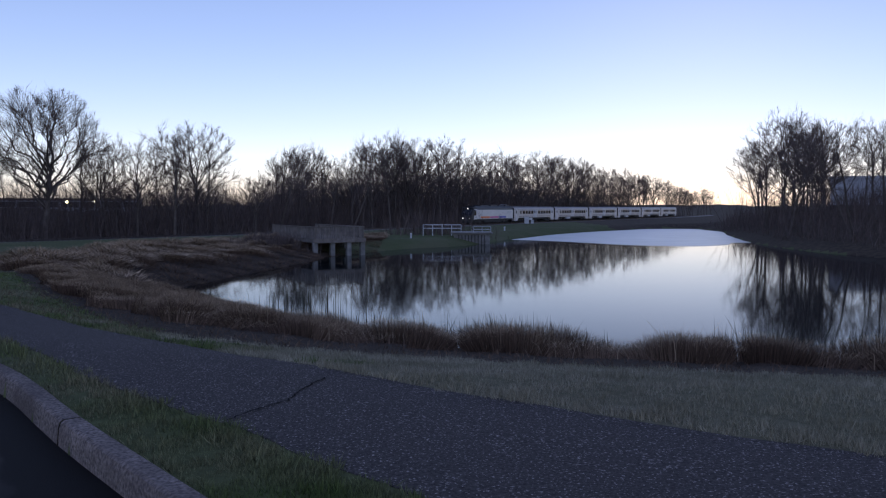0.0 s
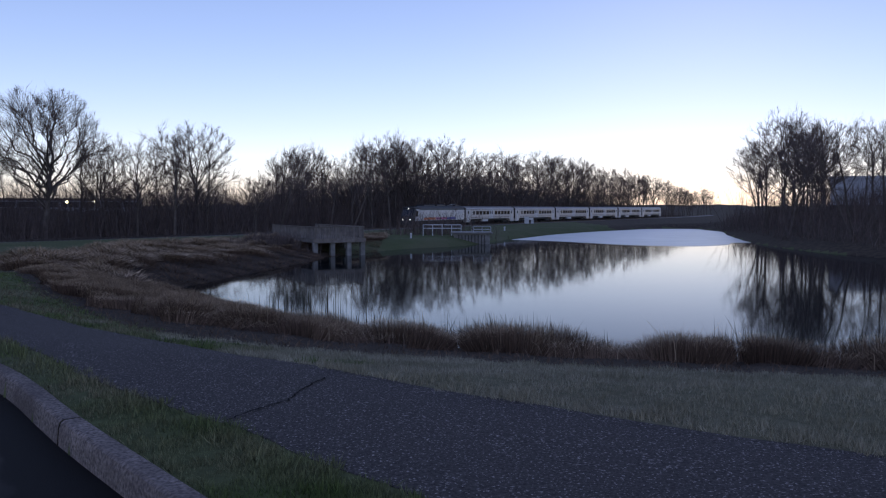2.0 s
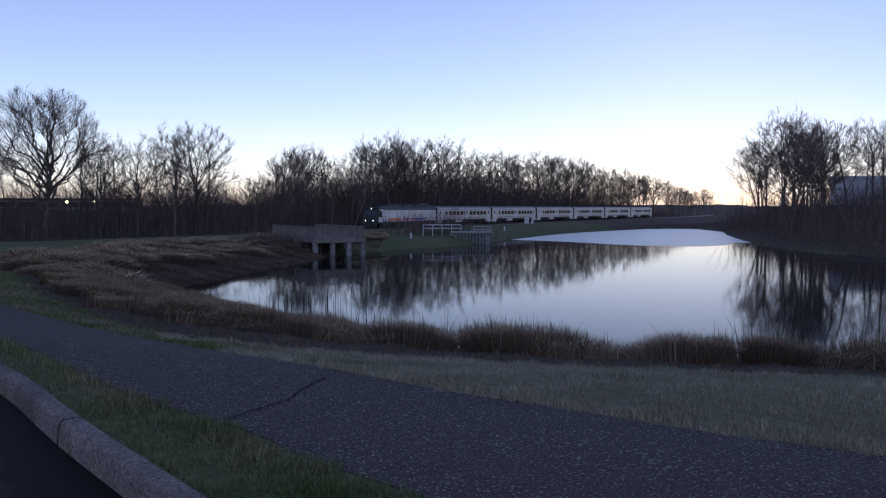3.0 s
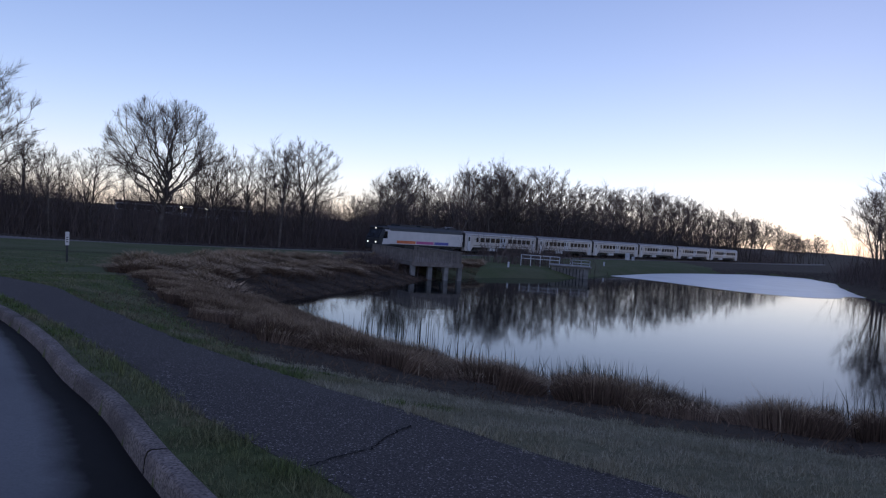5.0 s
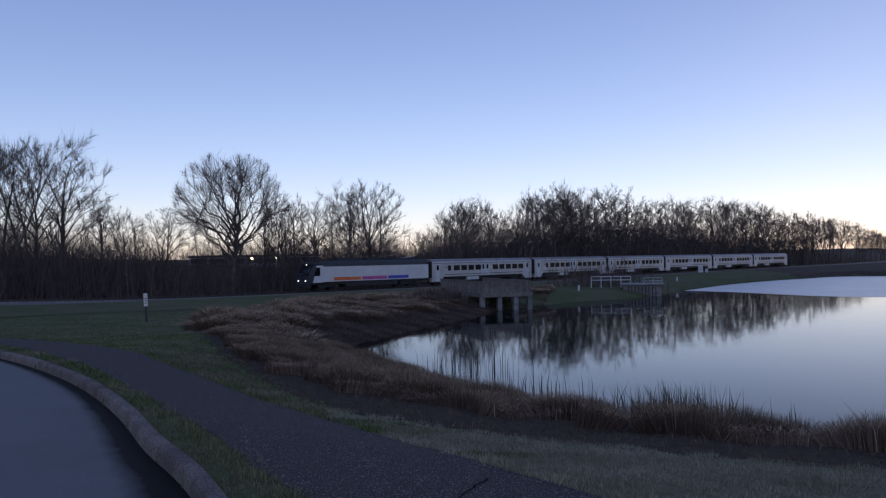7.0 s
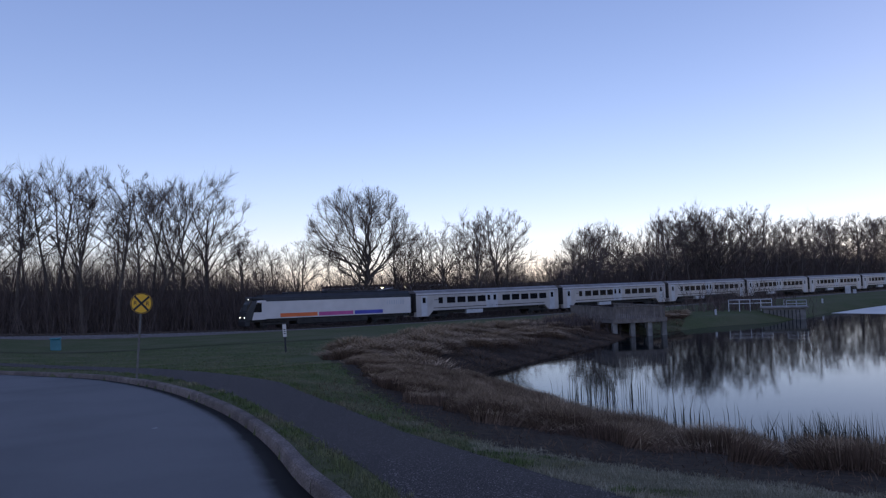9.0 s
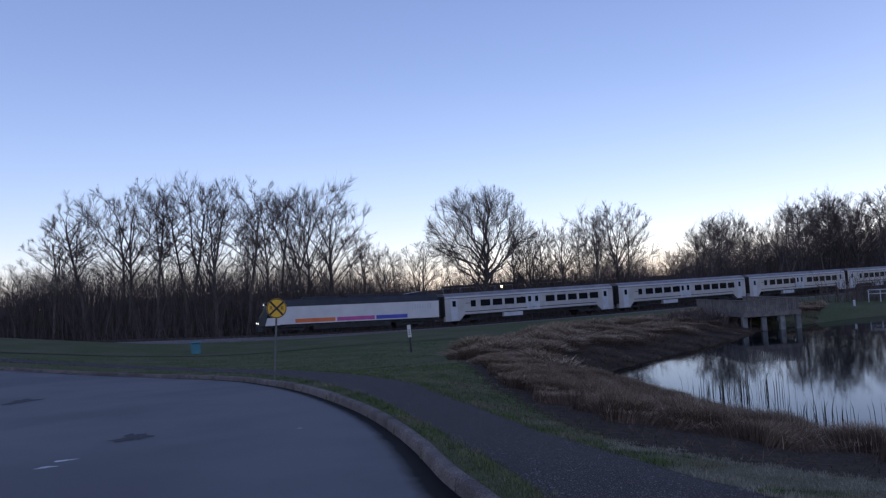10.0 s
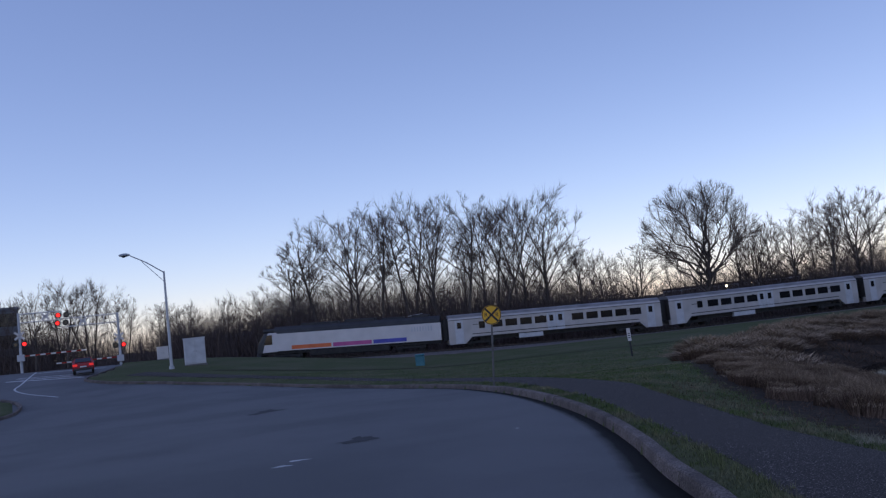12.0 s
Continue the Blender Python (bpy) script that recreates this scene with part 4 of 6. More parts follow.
def crossing_signal(x, y, h, turn, arm, gate):
    """Mast with flashing lights, crossbuck, a cantilever truss and a striped gate."""
    z = ground_z(x, y)
    ob = thing("crossing_signal", "silver level-crossing signal mast with lit red lamps", "crossing signal", "crossing signals", m=pose(x, y, z, 0, 0, turn))
    bm = bmesh.new()
    rod(bm, (0, 0, -0.3), (0, 0, h), 0.14, 0.12, 12)
    part("mast", bm, M_GREYPAINT, ob)
    bm = bmesh.new()
    for zz in (h - 0.15, h - 1.05):
        rod(bm, (0, 0, zz), (arm, 0, zz), 0.06, sides=8)
    k = max(2, int(abs(arm) / 1.3))
    for i in range(k + 1):
        rod(bm, (arm * i / k, 0, h - 1.05), (arm * i / k, 0, h - 0.15), 0.04, sides=6)
    part("cantilever", bm, M_GREYPAINT, ob)
    for xx, zz, sc in ((0.0, 3.8, 1.0), (arm * 0.62, h - 0.6, 0.8)):
        for a in (40, -40):
            bm = bmesh.new()
            box(bm, -0.6 * sc, -0.2, -0.11, 0.6 * sc, -0.17, 0.11, m=Matrix.Translation((xx, 0, zz)) @ Matrix.Rotation(radians(a), 4, "Y"))
            part("crossbuck_blade", bm, M_WHITE, ob)
    for xx, zz in ((0.42, 2.9), (-0.42, 2.9), (arm - 0.35, h - 0.6), (arm + 0.45, h - 0.6)):
        bm = bmesh.new()
        rod(bm, (xx, -0.16, zz), (xx, -0.12, zz), 0.32, sides=20)
        rod(bm, (xx, -0.12, zz), (xx, 0.1, zz), 0.14, sides=12)
        back = part("lamp_housing", bm, M_BLACK, ob)
        lit = xx in (0.42, arm - 0.35)
        bm = bmesh.new()
        rod(bm, (xx, -0.2, zz), (xx, -0.165, zz), 0.19, sides=20)
        part("red_lens", bm, M_REDLIGHT if lit else M_WINDOW, back, "glowing red lens" if lit else "dark red lens")
    bm = bmesh.new()
    box(bm, -0.35, -0.35, 1.1, 0.35, 0.35, 1.8, 0.04)
    part("gate_mechanism", bm, M_GREYPAINT, ob)
    n = 12
    for i in range(n):
        bm = bmesh.new()
        x0, x1 = sorted((gate * i / n + math.copysign(0.4, gate), gate * (i + 1) / n + math.copysign(0.4, gate)))
        box(bm, x0, -0.42, 1.55, x1, -0.36, 1.69)
        part("gate_arm_band", bm, M_WHITE if i % 2 else M_CARRED, ob)
    return ob


crossing_signal(-89.9, 45.4, 6.5, 63, -5.7, -6.0)
crossing_signal(-93.9, 36.5, 6.2, 63, 4.2, 6.0)


def car(x, y, turn):
    z = ground_z(x, y) - 0.13
    ob = thing("car", "red saloon car waiting at the level crossing with tail lamps lit", "car", m=pose(x, y, z, 0, 0, turn))
    prof = [(-2.2, 0.35), (2.15, 0.35), (2.25, 0.6), (2.15, 0.82), (1.1, 0.95), (0.45, 1.38), (-0.9, 1.42), (-1.7, 1.0), (-2.2, 0.95), (-2.28, 0.6)]
    bm = bmesh.new()
    sides = []
    for sy in (-1, 1):
        row = []
        for px_, pz in prof:
            inset = 0.2 if pz > 1.1 else 0.0
            row.append(bm.verts.new((px_, sy * (0.88 - inset), pz)))
        sides.append(row)
    k = len(prof)
    for i in range(k):
        bm.faces.new((sides[0][i], sides[0][(i + 1) % k], sides[1][(i + 1) % k], sides[1][i]))
    bm.faces.new(sides[0][::-1])
    bm.faces.new(sides[1])
    bmesh.ops.recalc_face_normals(bm, faces=bm.faces)
    part("body", bm, M_CARRED, ob)
    bm = bmesh.new()
    v = [bm.verts.new(p) for p in ((-1.66, -0.68, 1.04), (-1.66, 0.68, 1.04), (-1.0, 0.62, 1.38), (-1.0, -0.62, 1.38))]
    u = [bm.verts.new(q.co + Vector((-0.02, 0, 0.025))) for q in v]
    bm.faces.new(u)
    for i in range(4):
        bm.faces.new((v[i], v[(i + 1) % 4], u[(i + 1) % 4], u[i]))
    part("rear_window", bm, M_WINDOW, ob)
    for sy in (-1, 1):
        bm = bmesh.new()
        box(bm, -1.3, sy * 0.79 - 0.012, 1.02, 0.55, sy * 0.79 + 0.012, 1.3)
        part("side_window", bm, M_WINDOW, ob)
        bm = bmesh.new()
        box(bm, -2.3, sy * 0.66 - 0.18, 0.72, -2.2, sy * 0.66 + 0.18, 0.9, 0.02)
        part("tail_lamp", bm, M_TAIL, ob, "glowing red tail lamp")
        for wx in (-1.35, 1.35):
            bm = bmesh.new()
            rod(bm, (wx, sy * 0.76 - 0.1, 0.32), (wx, sy * 0.76 + 0.1, 0.32), 0.32, sides=20)
            wh = part("wheel", bm, M_RUBBER, ob)
            bm = bmesh.new()
            rod(bm, (wx, sy * 0.87 - 0.01, 0.32), (wx, sy * 0.87 + 0.01, 0.32), 0.19, sides=16)
            part("rim", bm, M_STEEL, wh)
    bm = bmesh.new()
    box(bm, -2.32, -0.26, 0.6, -2.27, 0.26, 0.72)
    part("plate", bm, M_GREYPAINT, ob)
    bm = bmesh.new()
    box(bm, -2.34, -0.8, 0.35, -2.1, 0.8, 0.55, 0.04)
    part("bumper", bm, M_BLACK, ob)


car(-76.3, 35.0, 155)


def lamp_in_wood(x, y, z_lamp):
    z = ground_z(x, y)
    ob = thing("street_lamp", "distant lit lamp on a pole among the trees", "street lamp", m=pose(x, y, z))
    bm = bmesh.new()
    rod(bm, (0, 0, -0.3), (0, 0, z_lamp - z), 0.08, 0.06)
    part("pole", bm, M_STEEL, ob)
    bm = bmesh.new()
    bmesh.ops.create_uvsphere(bm, u_segments=12, v_segments=8, radius=0.15, matrix=Matrix.Translation((0, -0.3, z_lamp - z)))
    part("lamp_globe", bm, M_LAMPGLOW, ob, "glowing warm lamp globe", True)


lamp_in_wood(-56.9, 128.7, 2.55)
lamp_in_wood(-52.8, 128.7, 2.6)


def building(x, y, turn, w, d, h, floors, bays, label, wall_mat=M_BRICKWALL, roof_mat=None):
    z = ground_z(x, y)
    ob = thing("building", label, "building", m=pose(x, y, z, 0, 0, turn))
    bm = bmesh.new()
    box(bm, -w / 2, -d / 2, -0.5, w / 2, d / 2, h)
    part("wall", bm, wall_mat, ob)
    bm = bmesh.new()
    box(bm, -w / 2 - 0.2, -d / 2 - 0.2, h, w / 2 + 0.2, d / 2 + 0.2, h + 0.4)
    part("roof", bm, roof_mat or wall_mat, ob)
    for f in range(floors):
        for b in range(bays):
            cx = -w / 2 + (b + 0.5) * w / bays
            cz = (f + 0.55) * h / floors
            bm = bmesh.new()
            box(bm, cx - w / bays * 0.42, -d / 2 - 0.05, cz - h / floors * 0.3, cx + w / bays * 0.42, -d / 2 + 0.02, cz + h / floors * 0.3)
            part("window", bm, M_WINDOW, ob)


building(-145.0, 42.0, 72, 26, 12, 10.0, 3, 9, "low dark glazed office building behind the crossing")
low_z = ground_z(-66, 156)
building(-68, 155, 23, 24, 9, 2.6 - low_z, 1, 7, "low pale building with a brown roof behind bare trees", M_HILLWALL, M_ROOFBROWN)
building(75.0, 128.0, -26, 30, 12, 4.0, 1, 0, "low pale building behind bare trees", M_HILLWALL)



def gabled_house(x, y, turn, w, d, eaves, ridge):
    ob = thing("house", "small grey gabled house beyond the railway among bare trees", "house", m=pose(x, y, ground_z(x, y), 0, 0, turn))
    bm = bmesh.new()
    hull(bm, [(-d / 2, -0.3), (d / 2, -0.3), (d / 2, eaves), (0, ridge), (-d / 2, eaves)], -w / 2, w / 2)
    part("wall", bm, M_BRICKWALL, ob)
    for sy in (-1, 1):
        bm = bmesh.new()
        hull(bm, [(0, ridge + 0.02), (sy * (d / 2 + 0.3), eaves - 0.12), (sy * (d / 2 + 0.3), eaves + 0.04), (0, ridge + 0.18)], -w / 2 - 0.3, w / 2 + 0.3)
        bmesh.ops.recalc_face_normals(bm, faces=bm.faces)
        part("roof_slope", bm, M_BRICKWALL, ob)
    for cx in (-w / 4, w / 4):
        bm = bmesh.new()
        box(bm, cx - 0.5, -d / 2 - 0.04, eaves * 0.4, cx + 0.5, -d / 2 + 0.02, eaves * 0.8, 0.01)
        part("window", bm, M_WINDOW, ob)


gabled_house(-115.5, 79.0, 75, 7.0, 5.5, 2.2, 3.6)

# painted lines on the road
def painted(label, points, width):
    line = curve_points(points, 0.8)
    structure("road_marking", strip(line, [(-width / 2, -0.132), (width / 2, -0.132)], flat_land, M_LINE, "road_marking"), label, "road marking")


painted("white edge line curving into the side road", [(-59, 25.2), (-66, 25.6), (-70, 26.6), (-73.5, 28.4), (-78, 30.6), (-90, 36.4)], 0.16)
painted("white stop line before the crossing", [(-72.5, 33.2), (-79.5, 29.5)], 0.5)
painted("white bar of a crossing marking", [(-75.5, 35.4), (-82.5, 31.7)], 0.4)
painted("white stop line at the crossing", [(-81.0, 39.2), (-88, 35.4)], 0.5)
painted("white cross of a crossing marking", [(-73.8, 33.7), (-81.6, 31.2)], 0.3)
painted("white cross of a crossing marking", [(-75.0, 35.2), (-79.8, 29.6)], 0.3)


# ---- trees ----
def tube_path(points, radii, sides, verts, faces):
    """Adds a tapered branch through the points to the lists."""
    base = 0
    p = np.array(points)
    d = np.gradient(p, axis=0)
    d /= np.linalg.norm(d, axis=1, keepdims=True) + 1e-9
    ref = np.where(np.abs(d[:, 2:3]) > 0.9, [[1.0, 0, 0]], [[0, 0, 1.0]])
    u = np.cross(d, ref)
    u /= np.linalg.norm(u, axis=1, keepdims=True) + 1e-9
    w = np.cross(d, u)
    a = np.arange(sides) * 2 * np.pi / sides
    ring = p[:, None] + np.array(radii)[:, None, None] * (np.cos(a)[None, :, None] * u[:, None] + np.sin(a)[None, :, None] * w[:, None])
    verts.append(ring.reshape(-1, 3))
    n = len(p)
    i, j = np.meshgrid(np.arange(n - 1), np.arange(sides), indexing="ij")
    k = (j + 1) % sides
    faces.append(np.stack([base + i * sides + j, base + i * sides + k, base + (i + 1) * sides + k, base + (i + 1) * sides + j], -1).reshape(-1, 4))


def grow(rnd, start, way, length, radius, bend, up, n):
    """Points of a wandering branch that turns upwards by up."""
    pts, rad = [np.array(start)], [radius]
    d = np.array(way, float)
    for i in range(n):
        d = d + rnd.normal(size=3) * bend + np.array([0, 0, up])
        d /= np.linalg.norm(d)
        pts.append(pts[-1] + d * length / n)
        rad.append(radius * (1 - 0.8 * (i + 1) / n))
    return np.array(pts), rad


def along(pts, f):
    x = f * (len(pts) - 1)
    i = min(int(x), len(pts) - 2)
    return pts[i] + (pts[i + 1] - pts[i]) * (x - i), (pts[i + 1] - pts[i]) / (np.linalg.norm(pts[i + 1] - pts[i]) + 1e-9)


def swing(rnd, d, spread):
    """A direction turned away from d by about spread (radians)."""
    o = rnd.normal(size=3)
    o -= d * (o @ d)
    o /= np.linalg.norm(o)
    a = spread * rnd.uniform(0.75, 1.25)
    return d * math.cos(a) + o * math.sin(a)


TOPS = {}


def finish_tree(label, tv, tf, cv, cf, wv):
    def joined(vs, fs):
        start = np.r_[0, np.cumsum([len(v) for v in vs])[:-1]]
        return np.vstack(vs), np.vstack([f + b for f, b in zip(fs, start)])

    ob = thing("tree", label, "tree", "bare trees")
    for nm, vs, fs, mt in (("trunk", tv, tf, M_BARK), ("crown", cv, cf, M_TWIG)):
        o = new(nm, mesh_from(nm, *joined(vs, fs), mt))
        o.parent = ob
    tw = np.array(wv).reshape(-1, 3)
    o = new("outer_crown", mesh_from("outer_crown", tw, np.arange(len(tw)).reshape(-1, 3), M_TWIG))
    o.parent = ob
    top = max(np.percentile(tw[:, 2], 99.7), np.vstack(tv)[:, 2].max())
    TOPS[ob.name] = float(top)
    return ob


def bare_tree(seed, label, h=10.0, trunk_h=0.5, limbs=8, subs=5, fines=5, twigs=5, spread=0.6, limb_len=0.45, up=0.06, r=0.16, low=0.3, twig_r=0.012, stems=1):
    """A leafless tree of unit trunk: a wandering trunk, limbs, branches and fine twigs. Returns the thing."""
    rnd = np.random.default_rng(seed)
    tv, tf, cv, cf, wv = [], [], [], [], []
    for _ in range(stems):
        lean = rnd.normal(size=3) * (0.05 if stems == 1 else 0.11)
        trunk, trad = grow(rnd, (rnd.normal() * 0.1 * (stems > 1), rnd.normal() * 0.1 * (stems > 1), -0.3), np.array([lean[0], lean[1], 1.0]), h * trunk_h * 2 * rnd.uniform(0.85, 1.0) * 0.95, r, 0.05, 0.04, 9)
        trad = [max(a, r * 0.12) for a in trad]
        trad[0] *= 1.5
        tube_path(trunk, trad, 7, tv, tf)
        for i in range(limbs):
            f = low + (0.97 - low) * (i + rnd.uniform(0.1, 0.9)) / limbs
            p, d = along(trunk, f)
            ll = h * limb_len * (1.1 - 0.75 * f) * rnd.uniform(0.75, 1.2)
            lr = r * (1.05 - 0.8 * f) * 0.5
            limb, lrad = grow(rnd, p, swing(rnd, d, spread), ll, lr, 0.10, up, 6)
            tube_path(limb, lrad, 5, tv, tf)
            for j in range(subs):
                p2, d2 = along(limb, rnd.uniform(0.25, 1.0))
                sl = ll * rnd.uniform(0.35, 0.6)
                sub, srad = grow(rnd, p2, swing(rnd, d2, 0.5), sl, lr * 0.3, 0.09, up + 0.05, 3)
                tube_path(sub, srad, 3, cv, cf)
                for k in range(fines):
                    p3, d3 = along(sub, rnd.uniform(0.2, 1.0))
                    fl = sl * rnd.uniform(0.35, 0.7)
                    fine, frad = grow(rnd, p3, swing(rnd, d3, 0.45), fl, max(lr * 0.11, twig_r), 0.08, up + 0.04, 1)
                    tube_path(fine, frad, 3, cv, cf)
                    for q in range(twigs):
                        p4, d4 = along(fine, rnd.uniform(0.15, 1.0))
                        e = swing(rnd, d4, 0.42)
                        side = np.cross(e, rnd.normal(size=3))
                        side *= twig_r / (np.linalg.norm(side) + 1e-9)
                        tip = p4 + (e + [0, 0, up * 2]) * fl * rnd.uniform(0.5, 1.1)
                        wv.append((p4 - side, p4 + side, tip))
    return finish_tree(label, tv, tf, cv, cf, wv)


def crowned_tree(seed, label, h=10.0, trunk=(0.2, 0.5), half=3.0, crown_low=0.3, limbs=24, subs=5, fines=4, twigs=5, r=0.2, twig_r=0.012, sag=0.25, bare_in=0.3, limb_r=0.38, cap=1.2, wiggle=0.02):
    """A leafless tree whose limbs reach a rounded crown: half is its half width, crown_low where it begins."""
    rnd = np.random.default_rng(seed)
    tv, tf, cv, cf, wv = [], [], [], [], []
    mid = h * (crown_low + 1) / 2
    tall = h * (1 - crown_low) / 2

    def inside(pts):
        """Shortens a branch that would leave the rounded outline of the crown."""
        room = cap * rnd.uniform(0.93, 1.04)
        for k_in in (1.0, 0.8, 0.6, 0.45, 0.3, 0.18):
            out = pts[0] + (pts - pts[0]) * k_in
            if np.linalg.norm((out[-1] - [0, 0, mid]) / [half, half, tall]) < room:
                break
        return out

    stem, srad = grow(rnd, (0, 0, -0.3), (0.03 * rnd.normal(), 0.03 * rnd.normal(), 1.0), h * trunk[1] + 0.3, r, 0.04, 0.03, 8)
    srad = [r * (1.35 if k == 0 else 1 - 0.09 * k) for k in range(9)]
    tube_path(stem, srad, 8, tv, tf)
    for i in range(limbs):
        u = (i + 0.5) / limbs
        cz = 1 - 1.55 * u
        ang = i * 2.39996 + rnd.normal() * 0.25
        ring = math.sqrt(max(0.0, 1 - cz * cz))
        k = rnd.uniform(0.82, 1.0)
        end = np.array([half * ring * math.cos(ang) * k, half * ring * math.sin(ang) * k, mid + tall * cz * k])
        f = np.clip((trunk[0] + (trunk[1] - trunk[0]) * (0.15 + 0.85 * (1 - u)) * rnd.uniform(0.85, 1.0)) / trunk[1], 0.3, 0.99)
        p0, _ = along(stem, f)
        lift = np.array([0, 0, (end[2] - p0[2]) * sag + 0.25 * np.hypot(end[0], end[1])])
        c = p0 * 0.45 + end * 0.55 + lift * (0.4 if cz > -0.2 else 0.9)
        tt = np.linspace(0, 1, 8)[:, None]
        limb = (1 - tt) ** 2 * p0 + 2 * tt * (1 - tt) * c + tt**2 * end
        ln = np.linalg.norm(end - p0)
        limb[1:-1] += rnd.normal(size=(6, 3)) * ln * wiggle
        lr = r * limb_r * (ln / (h * 0.5)) ** 0.5
        tube_path(limb, lr * np.linspace(1, 0.12, 8), 5, tv, tf)
        for j in range(subs):
            p2, d2 = along(limb, rnd.uniform(bare_in, 1.0))
            out = p2 - [0, 0, mid - tall * 0.6]
            out /= np.linalg.norm(out)
            sl = ln * rnd.uniform(0.2, 0.36)
            way = d2 * 1.3 + out + [0, 0, 0.2]
            sub, srd = grow(rnd, p2, swing(rnd, way / np.linalg.norm(way), 0.5), sl, lr * 0.27, 0.09, 0.06, 3)
            sub = inside(sub)
            tube_path(sub, srd, 3, cv, cf)
            for k2 in range(fines):
                p3, d3 = along(sub, rnd.uniform(0.2, 1.0))
                fl = sl * rnd.uniform(0.35, 0.65)
                fine, frad = grow(rnd, p3, swing(rnd, d3, 0.45), fl, max(lr * 0.1, twig_r), 0.08, 0.07, 1)
                fine = inside(fine)
                tube_path(fine, frad, 3, cv, cf)
                for q in range(twigs):
                    p4, d4 = along(fine, rnd.uniform(0.15, 1.0))
                    e = swing(rnd, d4, 0.42)
                    side = np.cross(e, rnd.normal(size=3))
                    side *= twig_r * 0.8 / (np.linalg.norm(side) + 1e-9)
                    tip = p4 + (e + [0, 0, 0.15]) * fl * rnd.uniform(0.5, 1.1)
                    wv.append((p4 - side, p4 + side, inside(np.array([p4, tip]))[1]))
    return finish_tree(label, tv, tf, cv, cf, wv)


# skyline of the woods seen from the turning area: bearing (left positive) and tangent of the height
SKYLINE = np.array([(-27.5, 0.084), (-25.7, 0.085), (-24.8, 0.071), (-24.1, 0.084), (-21.9, 0.094), (-20.9, 0.081), (-19.9, 0.055), (-18.6, 0.052), (-17.8, 0.027), (-16.4, 0.015), (-15.5, 0.025), (-13.7, 0.036), (-10, 0.045), (-9.3, 0.056), (-6.7, 0.06), (-4.4, 0.055), (-2.5, 0.062), (0.9, 0.077), (5.5, 0.073), (7, 0.058), (9.7, 0.07), (11.4, 0.061), (13.1, 0.028), (13.5, 0.041), (14.3, 0.079), (15.4, 0.089), (18.7, 0.076), (19.8, 0.065), (20.8, 0.083), (27.8, 0.049), (29.1, 0.065), (30.7, 0.062), (33.6, 0.074), (33.9, 0.105), (37, 0.128), (42.4, 0.133), (44.6, 0.144), (46.9, 0.145), (50.1, 0.133), (51.7, 0.109), (53.8, 0.073), (54.9, 0.055), (62, 0.055), (64.9, 0.081), (69.6, 0.075)])


def wanted_height(x, y, z):
    az = math.degrees(math.atan2(-x, y))
    return 1.6 + math.hypot(x, y) * float(np.interp(az, SKYLINE[:, 0], SKYLINE[:, 1])) - z


KINDS = [
    crowned_tree(11, "bare grey-brown deciduous tree at the edge of a wood", half=2.6, crown_low=0.22, trunk=(0.15, 0.62), limbs=15, r=0.13, twigs=9, twig_r=0.009),
    crowned_tree(12, "bare slender deciduous tree with upright branches", half=1.9, crown_low=0.2, trunk=(0.12, 0.78), limbs=16, r=0.12, sag=0.02, twigs=9, twig_r=0.009),
    bare_tree(13, "bare forked deciduous tree in a wood", h=10, spread=0.5, up=0.08, stems=2, limbs=6, subs=4, r=0.11, limb_len=0.5, twigs=8, twig_r=0.009),
    crowned_tree(14, "bare dark tree with dense fine twigs", half=2.9, crown_low=0.15, trunk=(0.12, 0.55), limbs=18, twigs=9, r=0.14, twig_r=0.009),
    bare_tree(15, "bare tall thin-stemmed tree in a wood", h=10, spread=0.42, up=0.1, limb_len=0.45, low=0.25, r=0.1, limbs=9, twigs=8, twig_r=0.009),
    crowned_tree(17, "bare leaning deciduous tree with a high narrow crown", half=2.2, crown_low=0.4, trunk=(0.3, 0.8), limbs=15, r=0.12, sag=0.0, twigs=9, twig_r=0.009),
]
SLIM = crowned_tree(16, "tall bare tree with many upright slender branches", half=2.0, crown_low=0.12, trunk=(0.1, 0.75), limbs=24, fines=5, r=0.12, sag=0.0, twigs=8, twig_r=0.007)
BIG = crowned_tree(18, "large bare spreading tree with a broad rounded crown", half=3.5, crown_low=0.30, trunk=(0.16, 0.5), limbs=26, subs=10, fines=7, twigs=9, r=0.22, twig_r=0.006, sag=0.06, bare_in=0.4, limb_r=0.34, cap=1.05, wiggle=0.035)
used = set()


def plant(kind, x, y, h, z=None, wide=1.0):
    z = float(land(np.array([[x, y]]), False)[0]) if z is None else z
    k = h / TOPS[kind.name]
    turn = Matrix.Rotation(random.uniform(0, 6.28), 4, "Z")
    m = Matrix.Translation((x, y, z - 0.05)) @ turn
    kw = k * wide
    if kind.name not in used:
        used.add(kind.name)
        kind.matrix_basis = m
        kind.scale = (kw, kw, k)
        return kind
    ob = copy_thing(kind, m)
    ob.scale = (kw, kw, k)
    return ob


random.seed(21)
track_az = np.degrees(np.arctan2(-TRACK_X, TRACK_Y))
track_r = np.hypot(TRACK_X, TRACK_Y)
order = np.argsort(track_az)


def at_bearing(az, beyond):
    r = float(np.interp(az, track_az[order], track_r[order])) + beyond
    return -math.sin(radians(az)) * r, math.cos(radians(az)) * r, r


